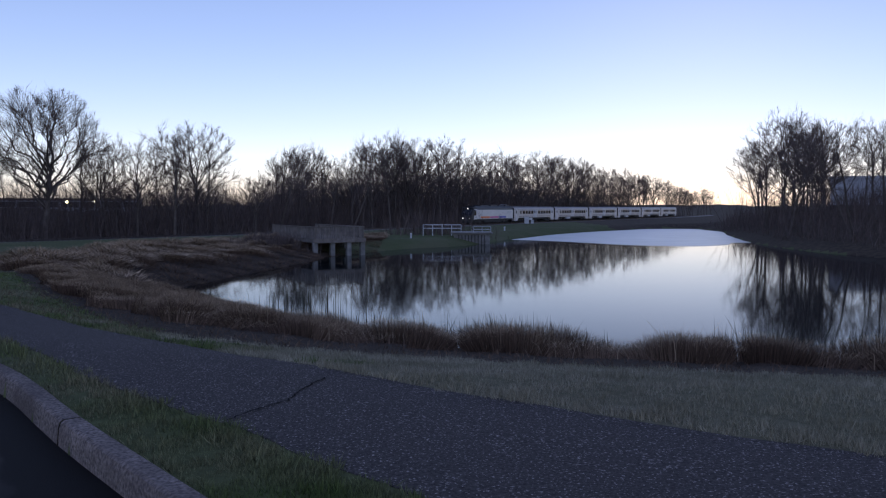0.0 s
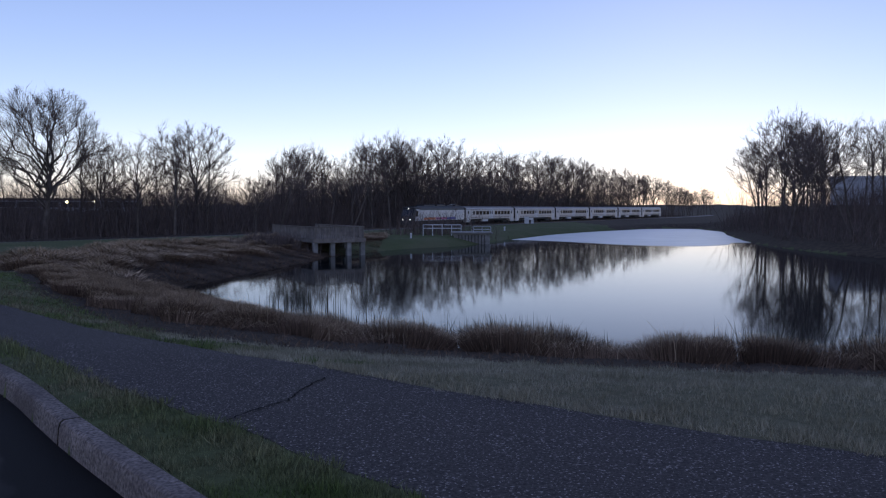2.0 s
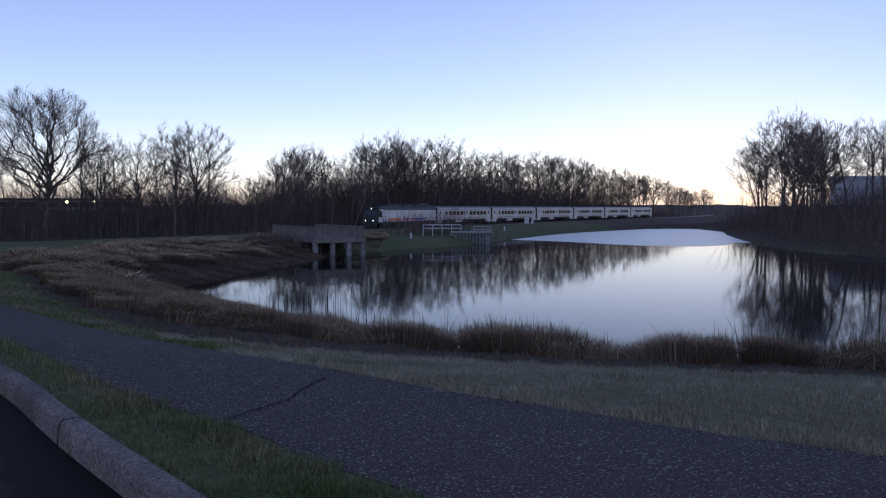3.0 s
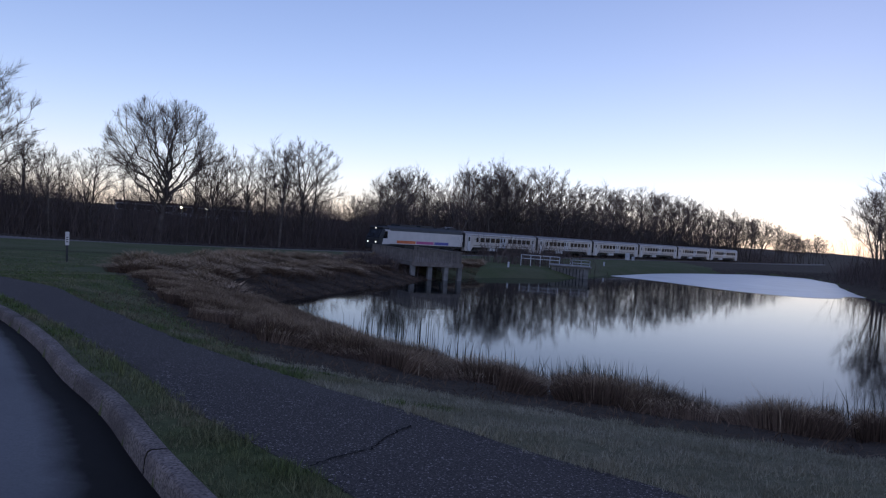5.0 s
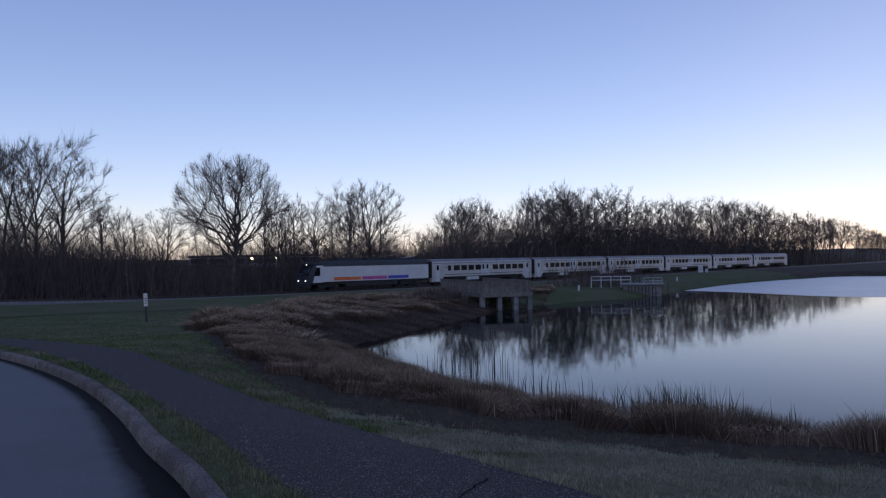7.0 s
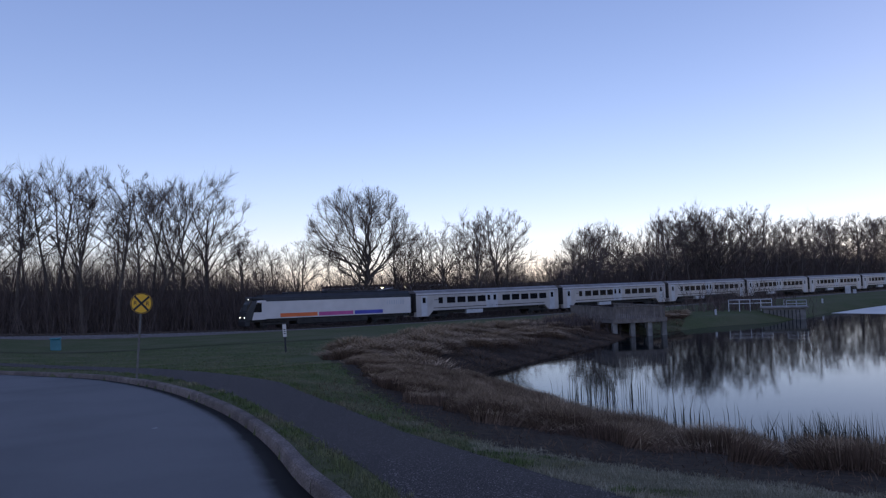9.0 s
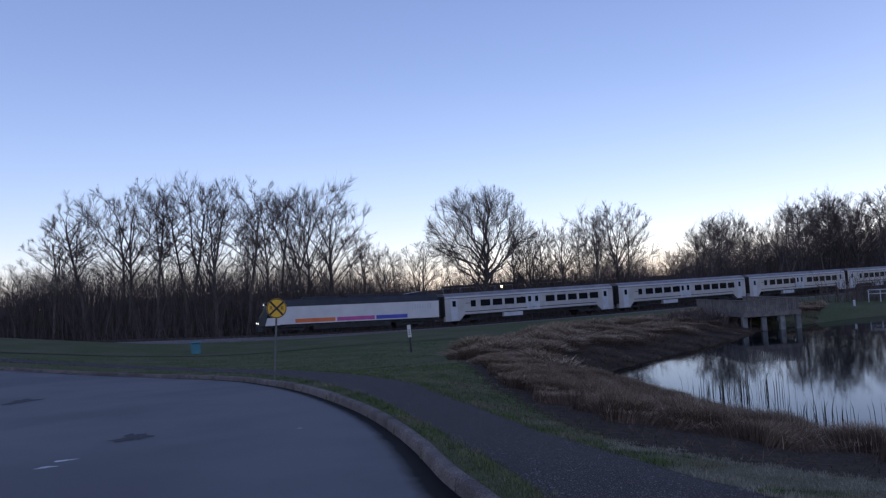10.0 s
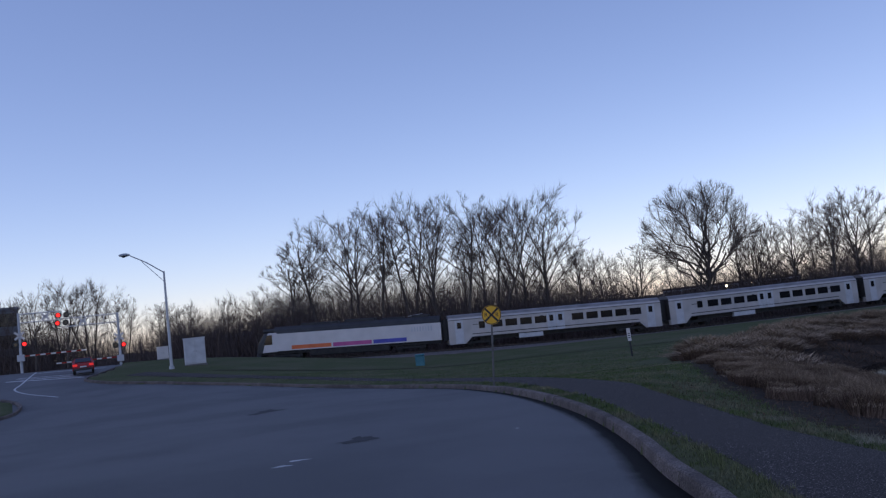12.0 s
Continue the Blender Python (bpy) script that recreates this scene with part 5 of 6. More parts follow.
plant(BIG, *at_bearing(25.2, 11)[:2], 19.2, wide=1.13)
for az, beyond, h in ((15.6, 12, 16.2), (17.6, 12, 14.5), (18.6, 16, 14.3), (21.0, 14, 14.2), (22.3, 17, 13)):
    plant(SLIM if az in (15.6, 17.6) else KINDS[1], *at_bearing(az, beyond)[:2], h)
az = 74.0
spots = []
while az > -17.5:
    x, y, r = at_bearing(az, random.uniform(8, 15))
    gap = 12.6 < az < 13.9
    if not gap and not 22.5 < az < 28:
        spots.append((x, y, random.uniform(0.98, 1.16)))
    x, y, r2 = at_bearing(az + random.uniform(-0.5, 0.5), random.uniform(18, 40))
    if not gap:
        spots.append((x, y, random.uniform(0.95, 1.14)))
    for _ in range(0 if gap or az > 13 else 2):
        x, y, r3 = at_bearing(az + random.uniform(-0.5, 0.5), random.uniform(12, 30))
        spots.append((x, y, random.uniform(0.8, 1.1)))
    az -= math.degrees(random.uniform(2.9, 5.0) / r)
for x, y, f in spots:
    z = float(land(np.array([[x, y]]), False)[0])
    h = min(21, max(5.0, wanted_height(x, y, z) * f))
    plant(random.choice(KINDS), x, y, h, z, random.uniform(1.0, 1.35))
# the wooded rise beside the pond
for i in range(56):
    y = random.uniform(58, 150)
    edge = 34.5 + max(0, (y - 90)) * 0.21
    x = edge + 3 + random.random() ** 1.3 * 30
    if math.degrees(math.atan2(x, y)) < 18.0:
        continue
    z = float(land(np.array([[x, y]]), False)[0])
    plant(random.choice(KINDS), x, y, min(18, max(4, wanted_height(x, y, z) * random.uniform(0.92, 1.14))), z, random.uniform(0.95, 1.3))


def thicket(name, label, places, heights, seed):
    """Countless thin stems of brush as one mesh."""
    rnd = np.random.default_rng(seed)
    n = len(places)
    z = land(places, False)
    base = np.c_[places, z - 0.1]
    lean = rnd.normal(size=(n, 3)) * [0.28, 0.28, 0]
    top = base + np.c_[lean[:, :2] * heights[:, None], heights]
    ang = rnd.uniform(0, 6.28, n)
    side = np.c_[np.cos(ang), np.sin(ang), 0 * ang] * rnd.uniform(0.015, 0.038, n)[:, None]
    mid_p = (base + top) / 2 + rnd.normal(size=(n, 3)) * 0.15
    v = np.stack([base - side, base + side, mid_p + side * 0.7, mid_p - side * 0.7, top], 1).reshape(-1, 3)
    b = np.arange(n)[:, None] * 5
    f = np.concatenate([b + [0, 1, 2], b + [0, 2, 3], b + [3, 2, 4]])
    # side shoots
    fr = rnd.uniform(0.25, 0.9, (n, 4))
    sv, sf = [], []
    for k in range(4):
        p = base + (top - base) * fr[:, k:k + 1]
        w = rnd.normal(size=(n, 3))
        w[:, 2] = np.abs(w[:, 2]) + 0.5
        w /= np.linalg.norm(w, axis=1, keepdims=True)
        q = p + w * (heights * rnd.uniform(0.15, 0.4, n))[:, None]
        s = side * 0.5
        sv.append(np.stack([p - s, p + s, q], 1).reshape(-1, 3))
        sf.append(len(v) + k * 3 * n + np.arange(n)[:, None] * 3 + [0, 1, 2])
    ob = new(name, mesh_from(name, np.vstack([v, *sv]), np.vstack([f, *sf]), M_TWIG))
    return tagged(ob, label, "undergrowth", kind="stuff")


rnd = np.random.default_rng(8)
n = 18000
ss = rnd.uniform(-60, 430, n)
off = 5.5 + 34 * rnd.random(n) ** 1.3
pl = on_track(ss, off)[:, :2]
hh = (1.2 + 7.0 * rnd.random(n) ** 1.3) * np.clip((off - 2) / 9, 0.3, 1.0)
az_pl = np.degrees(np.arctan2(-pl[:, 0], pl[:, 1]))
hh *= np.interp(az_pl, [12, 14, 28, 32], [1, 0.85, 0.85, 1])
ok = ~((az_pl > 12.7) & (az_pl < 13.8) & (hh > 3))
thicket("undergrowth", "dense dark bare brush under the trees", pl[ok], hh[ok], 4)
n = 22000
ss = np.where(rnd.random(n) < 0.5, rnd.uniform(-60, 330, n), rnd.uniform(120, 330, n))
pl = on_track(ss, 20 + 40 * rnd.random(n))[:, :2]
az_pl = np.degrees(np.arctan2(-pl[:, 0], pl[:, 1]))
room = 1.6 + np.hypot(pl[:, 0], pl[:, 1]) * np.interp(az_pl, SKYLINE[:, 0], SKYLINE[:, 1]) - land(pl, False)
hh = np.clip(room * (0.3 + 0.5 * rnd.random(n)), 0.5, 12)
hh *= np.interp(az_pl, [11.5, 13, 30], [1.0, 0.7, 0.7])
thicket("undergrowth", "tall grey-brown brush and saplings deep in the wood", pl, hh, 9)
n = 8000
py = rnd.uniform(45, 165, n)
px = 34.5 + np.maximum(0, py - 90) * 0.21 + 1.5 + 38 * rnd.random(n) ** 1.2
hh = rnd.uniform(0.6, 3.6, n) * np.clip((px - 34.5 - np.maximum(0, py - 90) * 0.21) / 8, 0.25, 1)
thicket("undergrowth", "dense dark bare brush on the bank by the pond", np.c_[px, py], hh, 5)
# brush beyond the crossing and on the curve's far side
n = 13000
a_ = np.radians(rnd.uniform(30, 74, n))
r_ = np.interp(np.degrees(a_), track_az[order], track_r[order]) + 9 + 45 * rnd.random(n)
keep_b = polygon_distance(np.stack([-np.sin(a_) * r_, np.cos(a_) * r_], -1), ROAD) > 1.0
a_, r_ = a_[keep_b], r_[keep_b]
thicket("undergrowth", "tall dark bare brush beyond the level crossing", np.stack([-np.sin(a_) * r_, np.cos(a_) * r_], -1), rnd.uniform(3.2, 10.0, len(a_)) * np.interp(np.degrees(a_), [30, 38, 52, 56], [0.75, 1.0, 1.0, 0.8]), 7)
n = 6000
a_ = np.radians(rnd.uniform(51, 77, n))
r_ = np.interp(np.degrees(a_), track_az[order], track_r[order]) + 13 + 34 * rnd.random(n)
pl = np.stack([-np.sin(a_) * r_, np.cos(a_) * r_], -1)
room = 1.6 + r_ * np.interp(np.degrees(a_), SKYLINE[:, 0], SKYLINE[:, 1]) - land(pl, False)
keep_b = polygon_distance(pl, ROAD) > 1.0
thicket("undergrowth", "dense bare brush and saplings beyond the crossing", pl[keep_b], np.clip(room * (0.35 + 0.5 * rnd.random(n)), 0.6, 9)[keep_b], 19)
# thin brush by the water between deck and outlet
n = 520
pl = np.c_[rnd.normal(-1.5, 3.4, n), rnd.normal(103, 2.2, n)]
thicket("undergrowth", "low bare shrubs on the grass bank by the track", pl, rnd.uniform(1.0, 3.8, n), 6)
n = 700
pl = np.c_[rnd.normal(-14.2, 1.3, n), rnd.normal(69.5, 1.0, n)]
thicket("undergrowth", "round brown shrub on the bank beside the deck", pl, rnd.uniform(0.5, 1.5, n), 16)
# tall dense brush under the trees of the wooded rise
n = 3000
py = rnd.uniform(62, 150, n)
px = 34.5 + np.maximum(0, py - 90) * 0.21 + 2.0 + 34 * rnd.random(n) ** 1.2
pl = np.c_[px, py]
az_pl = np.degrees(np.arctan2(-px, py))
room = 1.6 + np.hypot(px, py) * np.interp(az_pl, SKYLINE[:, 0], SKYLINE[:, 1]) - land(pl, False)
tall_b = np.clip(room * (0.2 + 0.5 * rnd.random(n) ** 1.6), 0.5, 7) * np.interp(az_pl, [-21, -19], [0.75, 1.25])
thicket("undergrowth", "tall bare saplings and brush on the wooded rise", pl[az_pl < -17.3], tall_b[az_pl < -17.3], 17)
# dense front row of the wood behind the track
n = 12000
ss = rnd.uniform(60, 330, n)
pl = on_track(ss, 7 + 12 * rnd.random(n))[:, :2]
az_pl = np.degrees(np.arctan2(-pl[:, 0], pl[:, 1]))
room = 1.6 + np.hypot(pl[:, 0], pl[:, 1]) * np.interp(az_pl, SKYLINE[:, 0], SKYLINE[:, 1]) - land(pl, False)
tall_b = np.clip(room * (0.3 + 0.48 * rnd.random(n)), 0.5, 9) * np.interp(az_pl, [11.5, 13, 30], [1.0, 0.72, 0.72])
thicket("undergrowth", "dense dark brush at the wood's edge behind the track", pl, tall_b, 18)


# ---- reeds, rushes and grass ----
def waves(p, scale, seed):
    """Smooth variation between about -1 and 1."""
    r = np.random.default_rng(seed)
    out = np.zeros(len(p))
    for _ in range(7):
        a, ph, k = r.uniform(0, 6.28), r.uniform(0, 6.28), r.uniform(0.6, 1.8) / scale
        out += np.sin((p[:, 0] * np.cos(a) + p[:, 1] * np.sin(a)) * k * 6.28 + ph)
    return out / 3.2


def blades(name, label, places, heights, width, lean, mat, seed, category, segments=2, z=None, drift=None):
    """Countless bent blades as one mesh; drift moves their tips."""
    r = np.random.default_rng(seed)
    n = len(places)
    z = field("land", places) if z is None else z
    base = np.c_[places, z - 0.02]
    a, b = r.uniform(0, 6.28, n), r.uniform(0, 6.28, n)
    side = np.c_[np.cos(a), np.sin(a), 0 * a] * (width * r.uniform(0.6, 1.3, n))[:, None]
    bend = np.c_[np.cos(b), np.sin(b)] * (lean * heights * np.abs(r.normal(size=n)))[:, None]
    if drift is not None:
        bend = bend + drift
    tip = base + np.c_[bend, heights]
    if segments == 1:
        v = np.stack([base - side, base + side, tip], 1).reshape(-1, 3)
        f = np.arange(n)[:, None] * 3 + [0, 1, 2]
    else:
        m_ = base + np.c_[bend * 0.3, heights * 0.6]
        v = np.stack([base - side, base + side, m_ + side * 0.8, m_ - side * 0.8, tip], 1).reshape(-1, 3)
        k = np.arange(n)[:, None] * 5
        f = np.concatenate([k + [0, 1, 2], k + [0, 2, 3], k + [3, 2, 4]])
    return tagged(new(name, mesh_from(name, v, f, mat)), label, category, kind="stuff")


# distances and heights on a fine raster, to look up
RX, RY = np.arange(-60, 32.1, 0.25), np.arange(1, 95.1, 0.25)
_gx, _gy = np.meshgrid(RX, RY, indexing="ij")
_gp = np.stack([_gx.ravel(), _gy.ravel()], -1)
FIELDS = {"pond": polygon_distance(_gp, POND[::2]), "road": polygon_distance(_gp, ROAD[::2]), "land": land(_gp, False)}
FIELDS = {k: v.reshape(_gx.shape) for k, v in FIELDS.items()}


def field(name, q):
    g = FIELDS[name]
    u = np.clip((q[:, 0] + 60) / 0.25, 0, g.shape[0] - 1.001)
    v = np.clip((q[:, 1] - 1) / 0.25, 0, g.shape[1] - 1.001)
    i, j = u.astype(int), v.astype(int)
    u, v = u - i, v - j
    return g[i, j] * (1 - u) * (1 - v) + g[i + 1, j] * u * (1 - v) + g[i, j + 1] * (1 - u) * v + g[i + 1, j + 1] * u * v


rnd = np.random.default_rng(31)
def tufts(seed, x0, x1, y0, y1, spacing):
    """Uneven middles of reed tufts, about spacing apart."""
    r = np.random.default_rng(seed)
    gx, gy = np.meshgrid(np.arange(x0, x1, spacing), np.arange(y0, y1, spacing), indexing="ij")
    q = np.stack([gx.ravel(), gy.ravel()], -1)
    return q + r.uniform(-0.42, 0.42, q.shape) * spacing


def nearest_tuft(p, middles):
    """Offset of each point from its nearest middle, and which one it is."""
    off, k = np.empty_like(p), np.empty(len(p), int)
    for i in range(0, len(p), 4000):
        e = ((p[i:i + 4000, None] - middles[None]) ** 2).sum(-1)
        k[i:i + 4000] = e.argmin(1)
        off[i:i + 4000] = p[i:i + 4000] - middles[k[i:i + 4000]]
    return off, k


# reed belt along the near shore: full tufts with dark clefts between them
p = np.c_[rnd.uniform(-16, 30, 1700000), rnd.uniform(9, 42, 1700000)]
pdist = field("pond", p)
outer = 6.5 + 0.45 * waves(p, 2.2, 1)
sel = (pdist > -0.4) & (pdist < outer) & (p[:, 1] < 36) & (np.degrees(np.arctan2(p[:, 0], p[:, 1])) < 36)
gap = np.minimum(np.abs(p[:, 0] - 0.02 * p[:, 1]), np.abs(p[:, 0] - 0.352 * p[:, 1])) < 0.1 + 0.05 * waves(p, 1.0, 3)
sel &= ~gap
p, pdist = p[sel], pdist[sel]
middles = tufts(71, -17, 31, 8, 43, 1.6)
off, which = nearest_tuft(p, middles)
size = np.random.default_rng(72).uniform(0.78, 1.14, len(middles))[which]
rim = np.linalg.norm(off, axis=1) / 0.98
keep_p = rnd.random(len(p)) < np.interp(rim, [0.55, 1.0], [1.0, 0.3])
p, pdist, off, size, rim = p[keep_p], pdist[keep_p], off[keep_p], size[keep_p], rim[keep_p]
h = np.interp(pdist, [0, 2.5, 5.6, 6.8], [0.8, 0.74, 0.6, 0.4]) * np.interp(p[:, 0], [-13, -6], [0.66, 1.0]) * size * (1 - 0.6 * np.clip(rim, 0, 1.1) ** 2.4) * rnd.uniform(0.78, 1.06, len(p))
blades("reed_belt", "dense belt of dry brown reed tufts along the pond shore", p, h, 0.0065, 0.1, M_REED, 41, "reeds", 1, drift=off * 0.25)
# drooping tan heads, coloured lighter for the sky falling on the reed tops
some = rnd.random(len(p)) < np.interp(p[:, 0], [-8, 2], [0.65, 0.38])
blades("reed_heads", "pale drooping heads on top of the shore reeds, skylight in their colour", p[some] + off[some] * 0.25, (h[some] * 0.2).clip(0.06, 0.17), 0.004, 0.7, M_SKYLIT_PLUME, 44, "reeds", 1, z=field("land", p[some]) + h[some] * 0.8, drift=off[some] * 0.15)
# single tall and broken stalks sticking out of the belt
some = rnd.random(len(p)) < 0.012
blades("reed_stalks", "stray tall reed stalks above the belt", p[some], h[some] * rnd.uniform(1.1, 1.35, some.sum()), 0.006, 0.3, M_SKYLIT_PLUME, 46, "reeds")
# mounds of lying grass on the left bank: a high outer rim, low dark herbage down to the water
p = np.c_[rnd.uniform(-31, -6, 260000), rnd.uniform(34, 92, 260000)]
pdist = field("pond", p)
edge = np.interp(p[:, 1], [34, 41, 50, 62, 72, 84, 92], [6.5, 8.5, 10.5, 14.5, 13.5, 9.5, 7.0]) + 0.7 * waves(p, 5, 5)
sel = (pdist > -0.1) & (pdist < edge)
p, pdist, edge = p[sel], pdist[sel], edge[sel]
middles = tufts(73, -33, -5, 33, 93, 2.3)
off, which = nearest_tuft(p, middles)
size = np.random.default_rng(74).uniform(0.6, 1.15, len(middles))[which]
rim = np.linalg.norm(off, axis=1) / 1.4
depth = edge - pdist
crest = np.interp(depth, [0, 0.8, 3.6, 5.2], [0.75, 1.0, 0.95, 0.4]) + 0.45 * np.exp(-((pdist / edge - 0.42 - 0.05 * waves(p, 6, 75)) / 0.08) ** 2)
crest *= np.interp(pdist, [0, 1.5, 3.0], [0.4, 0.55, 1.0])
h = 0.84 * crest * size * (1 - 0.62 * np.clip(rim, 0, 1.1) ** 2.0) * rnd.uniform(0.8, 1.1, len(p))
h = h.clip(0.1, 1.0)
low_part = h < 0.24
thin = ~low_part | (rnd.random(len(p)) < 0.6)
blades("reed_meadow", "mounds of tan dry grass and dark herbage on the bank", p[thin], h[thin], 0.015, 0.25, M_REED, 42, "reeds", 1, drift=off[thin] * 0.3)
some = ~low_part
blades("tussock_tops", "pale lying tops of the dry grass mounds", p[some] + off[some] * 0.3, (h[some] * 0.24).clip(0.07, 0.24), 0.02, 1.4, M_SKYLIT_PLUME, 45, "reeds", 1, z=field("land", p[some]) + h[some] * 0.86, drift=off[some] * 0.5)
# dark rushes standing in the water
for cx, cy, sx, sy, k, hm in ((1.45, 22.6, 0.75, 0.5, 420, 1.25), (6.9, 19.6, 0.4, 0.5, 90, 1.5), (8.3, 20.3, 0.5, 0.6, 130, 1.5), (-5.6, 33.5, 1.0, 0.8, 110, 1.2), (-2.4, 27.4, 0.9, 0.6, 70, 0.9), (4.2, 22.0, 0.2, 0.2, 14, 1.0), (11.0, 20.0, 1.0, 0.6, 150, 1.4)):
    p = np.c_[rnd.normal(cx, sx, k), rnd.normal(cy, sy, k)]
    blades("rush_clump", "dark rushes standing in the pond water", p, hm * rnd.uniform(0.5, 1.1, k), 0.012, 0.22, M_RUSH, 43 + k, "rushes", z=np.full(k, WATER_Z - 0.1))
# broken stalks lying on the litter in front of the reeds
p = np.c_[rnd.uniform(-12, 14, 60000), rnd.uniform(8, 30, 60000)]
pdist = field("pond", p)
sel = (pdist > 6.0) & (pdist < 9.2) & (rnd.random(len(p)) < 0.4)
p = p[sel]
blades("reed_litter", "broken reed stalks lying on the bare soil", p, rnd.uniform(0.03, 0.14, len(p)), 0.006, 2.2, M_REED, 51, "litter")

# mown grass
n = 1150000
r = 3.2 + 62 * rnd.random(n) ** 1.8
a = np.radians(rnd.uniform(-34, 72, n))
p = np.c_[-np.sin(a) * r, np.cos(a) * r]
far_ok = (r < 36) | (rnd.random(n) < 0.5)
p, r = p[far_ok], r[far_ok]
pdist = field("pond", p)
rd = field("road", p)
some = (rd > 0.15) & (pdist > 5)
p, r, pdist, rd = p[some], r[some], pdist[some], rd[some]
_, ti = line_distance(p, TRAIL[(TRAIL[:, 1] > 0)])
limit = np.where(p[:, 1] > 33, np.interp(p[:, 1], [34, 41, 50, 62], [9.2, 9.8, 10.5, 14.5]), np.interp(p[:, 0], [-9, -4], [7.0, 9.0])) + 0.25 * waves(p, 0.7, 8)
out_by = beyond_path(p)
sel = (rd > 0.23) & (out_by > -0.03 + 0.06 * waves(p, 0.5, 12)) & (pdist > limit)
p, r, out_by, ti, pdist = p[sel], r[sel], out_by[sel], ti[sel], pdist[sel]
front = TRAIL[TRAIL[:, 1] > 0]
tv = np.gradient(front, axis=0)[ti]
pond_side = (tv[:, 0] * (p[:, 1] - front[ti, 1]) - tv[:, 1] * (p[:, 0] - front[ti, 0])) < 0
tall = (0.05 + 0.016 * waves(p, 0.9, 13) + 0.012 * waves(p, 0.25, 19)).clip(0.02, 0.1) * rnd.uniform(0.6, 1.4, len(p)) * np.where(out_by < 0.28, 1.4, 1.0)
dormant = pond_side & (p[:, 0] > -4 + 2.5 * waves(p, 3, 14))
wide_b = 0.0025 + 0.0004 * r
for nm, lb, mk, mt, sd in (("verge_grass", "short green mown grass beside the kerb", ~dormant, M_GRASS, 61), ("shore_grass", "pale frosted dormant grass between path and reeds", dormant, M_FROST, 62)):
    blades(nm, lb, p[mk], tall[mk], wide_b[mk], 0.55, mt, sd, "grass", 1)

# ---- small marks on the paving ----
def ribbon(name, label, points, width, up, mat, jitter, seed, category):
    r = np.random.default_rng(seed)
    line = curve_points(points, 0.05)
    line = line + r.normal(size=line.shape) * jitter
    w = width * r.uniform(0.4, 1.3, len(line))
    return structure(name, strip(line, [(-w / 2, up), (w / 2, up)], flat_land, mat, name), label, category)


ribbon("path_crack", "dark crack across the asphalt path", [(-1.62, 6.2), (-1.47, 6.52), (-1.26, 6.95), (-1.22, 7.35), (-1.08, 7.8)], 0.02, 0.032, M_CRACK, 0.016, 1, "crack")
ribbon("path_crack", "dark crack across the asphalt path", [(-8.2, 13.2), (-8.0, 13.9), (-7.6, 14.2), (-7.5, 14.9)], 0.018, 0.032, M_CRACK, 0.014, 2, "crack")
ribbon("path_crack", "dark crack across the asphalt path", [(2.0, 4.2), (2.3, 4.4), (2.6, 4.35), (3.1, 4.6)], 0.018, 0.032, M_CRACK, 0.014, 3, "crack")

# flat dark ribbon laid just above the lawn
ribbon("dark_strip", "narrow dark strip across the lawn", [(-60, 37.9), (-52, 42.5), (-45.5, 47.5), (-41.5, 52), (-37.4, 56.4), (-32, 59.8), (-28.5, 62.5)], 0.4, 0.03, M_MULCH, 0.03, 9, "ditch")


def blot(name, label, cx, cy, rx, ry, turn, mat, seed, category, up=-0.134):
    """A thin uneven patch on the road."""
    r = np.random.default_rng(seed)
    a = np.linspace(0, 2 * np.pi, 28, endpoint=False)
    k = 1 + 0.25 * np.sin(3 * a + r.uniform(0, 6)) + 0.2 * r.normal(size=28)
    q = np.c_[rx * k * np.cos(a), ry * k * np.sin(a)]
    c, s = math.cos(radians(turn)), math.sin(radians(turn))
    q = np.c_[cx + q[:, 0] * c - q[:, 1] * s, cy + q[:, 0] * s + q[:, 1] * c]
    v = np.vstack([[[cx, cy]], q])
    v = np.c_[v, land(v, False) + up]
    f = np.array([[0, i + 1, (i + 1) % 28 + 1] for i in range(28)])
    return structure(name, mesh_from(name, v, f, mat), label, category)


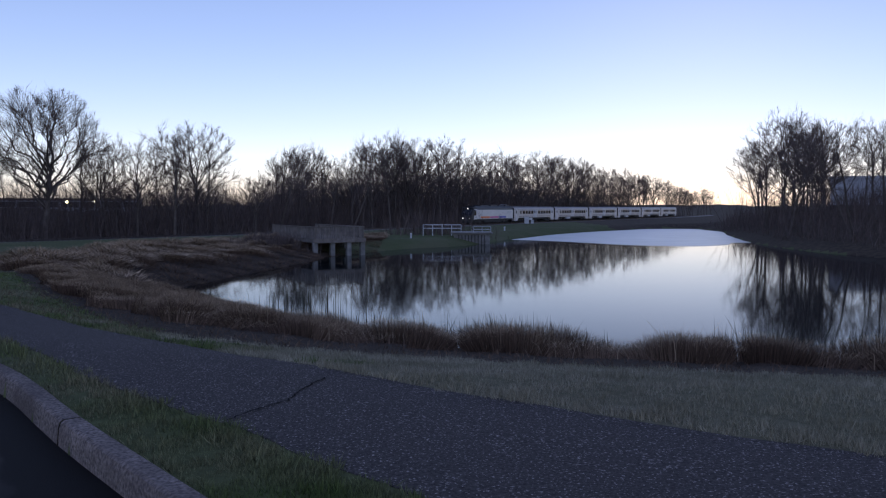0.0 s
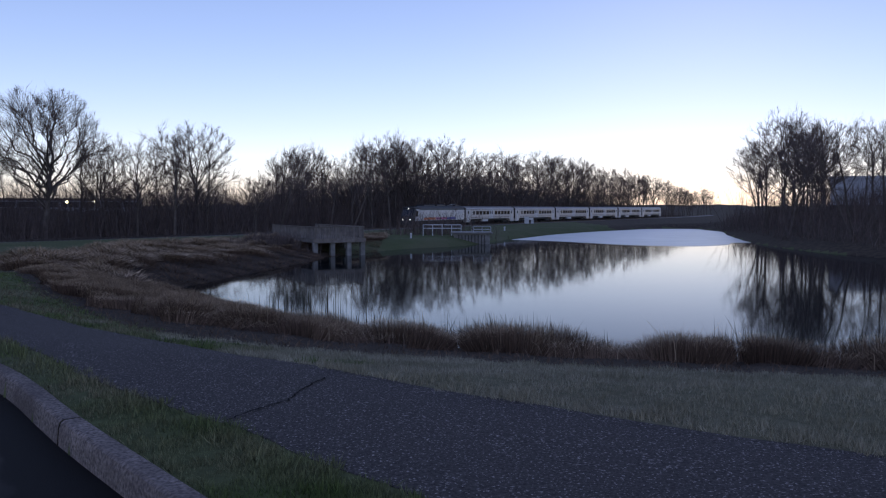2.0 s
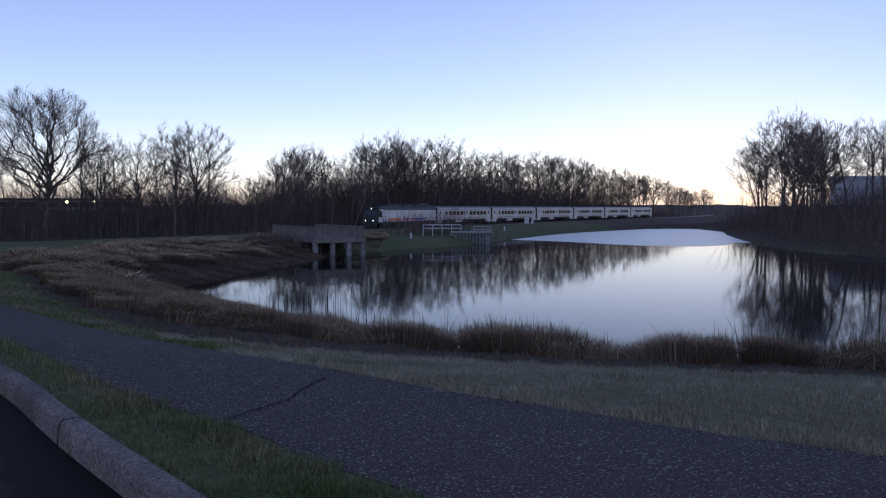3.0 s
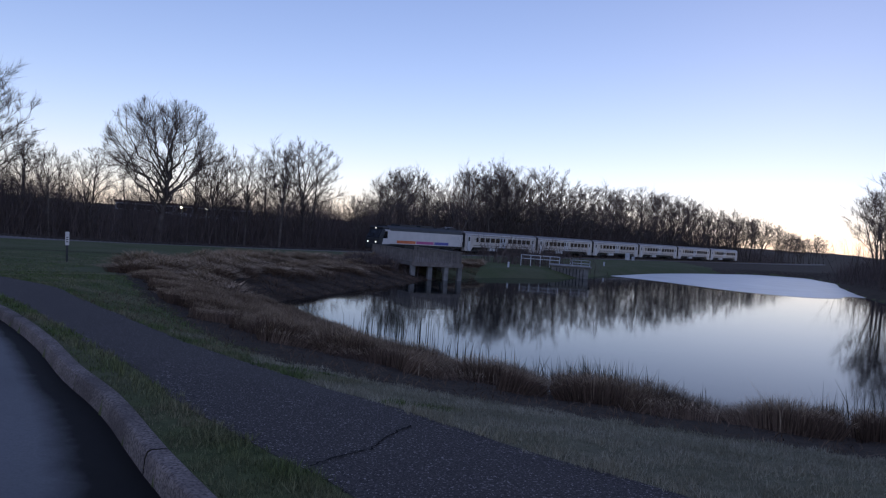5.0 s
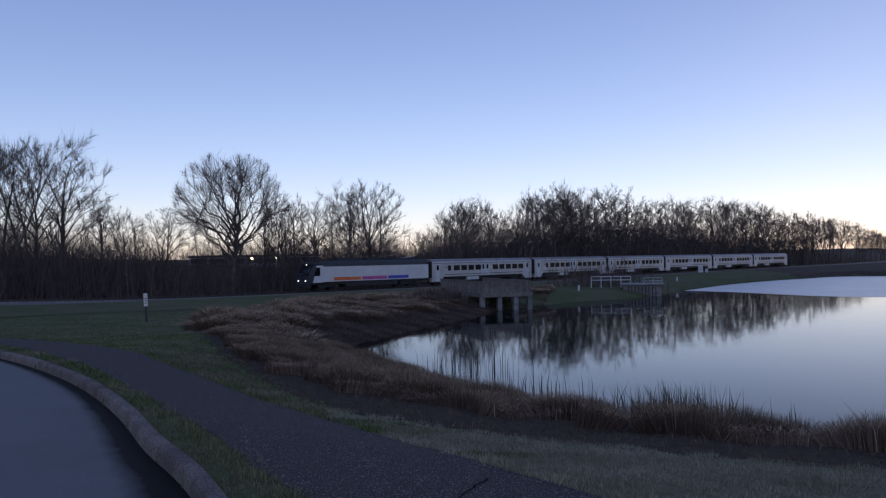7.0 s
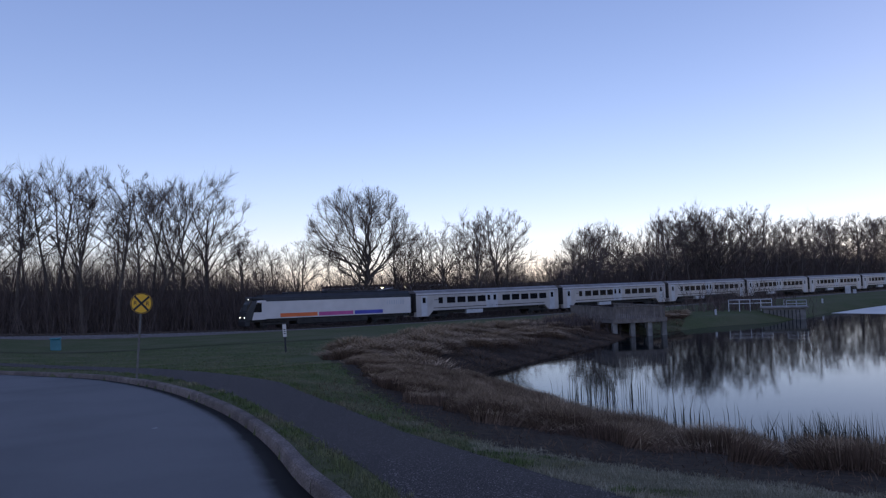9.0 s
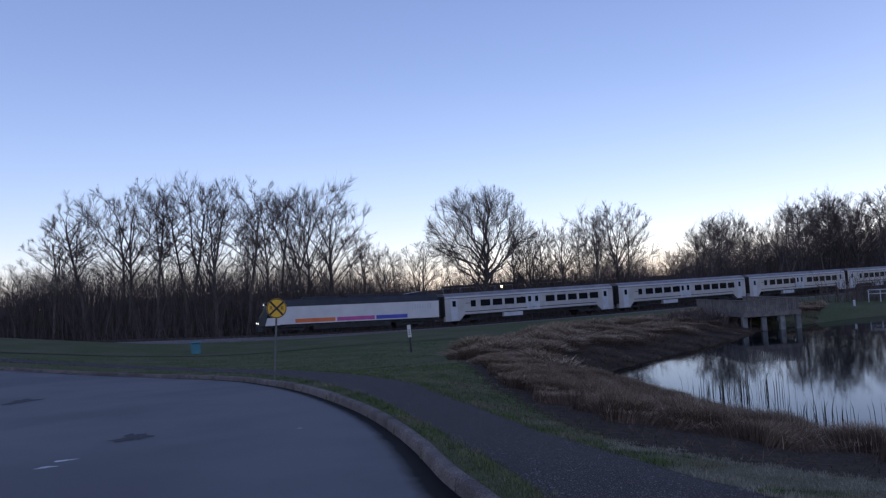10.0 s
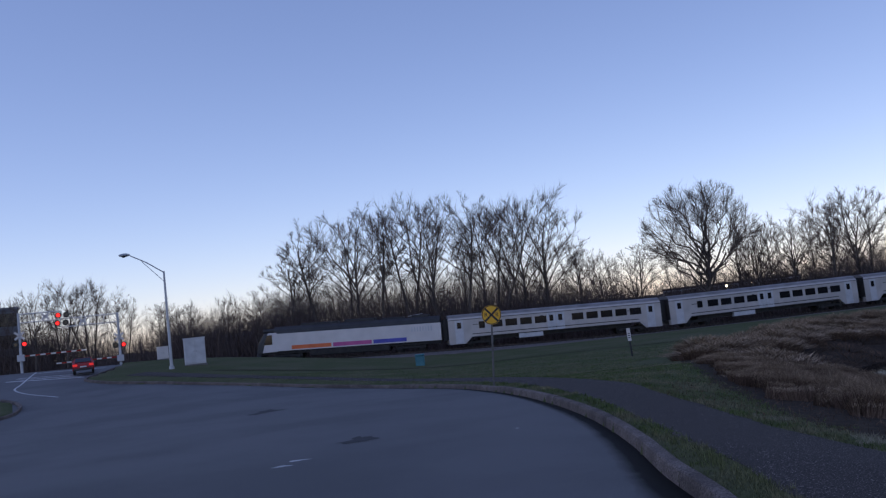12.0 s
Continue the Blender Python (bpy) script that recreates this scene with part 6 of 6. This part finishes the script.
blot("paint_spill", "faded white paint spill on the asphalt", -12.2, 8.9, 0.16, 0.09, 50, M_LINE, 1, "paint")
blot("paint_spill", "faded white paint spill on the asphalt", -12.45, 9.45, 0.2, 0.07, 50, M_LINE, 2, "paint")
blot("tar_patch", "dark damp patch in the asphalt", -13.4, 11.7, 0.6, 0.3, 130, M_DAMP, 3, "patch")
blot("tar_patch", "dark damp patch in the asphalt", -28.0, 19.9, 1.2, 0.5, 130, M_DAMP, 4, "patch")
blot("paint_spill", "white fleck on the asphalt", -10.3, 12.9, 0.05, 0.03, 50, M_LINE, 5, "paint")
# ---- kerb stones ----
kerb = tagged(new("kerb"), "worn pale concrete kerb between road and grass", "kerb", kind="structure")
per = 5
kline = np.vstack([KERB])
for i in range(0, len(kline) - per, per):
    seg = kline[i:i + per + 1].copy()
    d0, d1 = seg[1] - seg[0], seg[-1] - seg[-2]
    seg[0] = seg[0] + d0 * 0.022
    seg[-1] = seg[-1] - d1 * 0.022
    zz = 0.04 + rnd.normal() * 0.006
    me = strip(seg, [(0.0, -0.3), (-0.02, -0.06 + zz), (-0.035, -0.015 + zz), (-0.06, zz), (-0.175, zz), (-0.195, zz - 0.015), (-0.2, -0.25)], flat_land, M_KERB, "kerb_stone")
    o = new("kerb_stone", me)
    o.parent = kerb

ik = np.vstack([ISLAND, ISLAND[:1]])
island_kerb = tagged(new("kerb"), "pale concrete kerb round a grass island", "kerb", kind="structure")
for i in range(0, len(ik) - 4, 4):
    o = new("kerb_stone", strip(ik[i:i + 5][::-1], [(0.03, -0.3), (0.015, -0.04), (-0.035, 0.02), (-0.2, 0.02), (-0.2, -0.25)], flat_land, M_KERB, "kerb_stone"))
    o.parent = island_kerb
# sleepers
sleeper = bpy.data.meshes.new("sleeper")
bm = bmesh.new()
box(bm, -0.11, -1.28, -0.35, 0.11, 1.28, -0.17, 0.01)
bm.to_mesh(sleeper)
bm.free()
sleeper.materials.append(M_TIE)
bed = bpy.data.objects["ballast_bed"]
for s in np.arange(-18, 165, 0.62):
    q = on_track(s)
    o = new("sleeper", sleeper)
    o.parent = bed
    o.matrix_basis = pose(*q, 0, 0, math.degrees(float(np.interp(s, TRACK_S, TRACK_HEADING))))


def motions():
    for car, offset, length in TRAIN:
        walk(car, [(t, train_pose(lead_length(t) + offset, length)) for t in np.arange(0, 12.01, 0.5)])


motions()
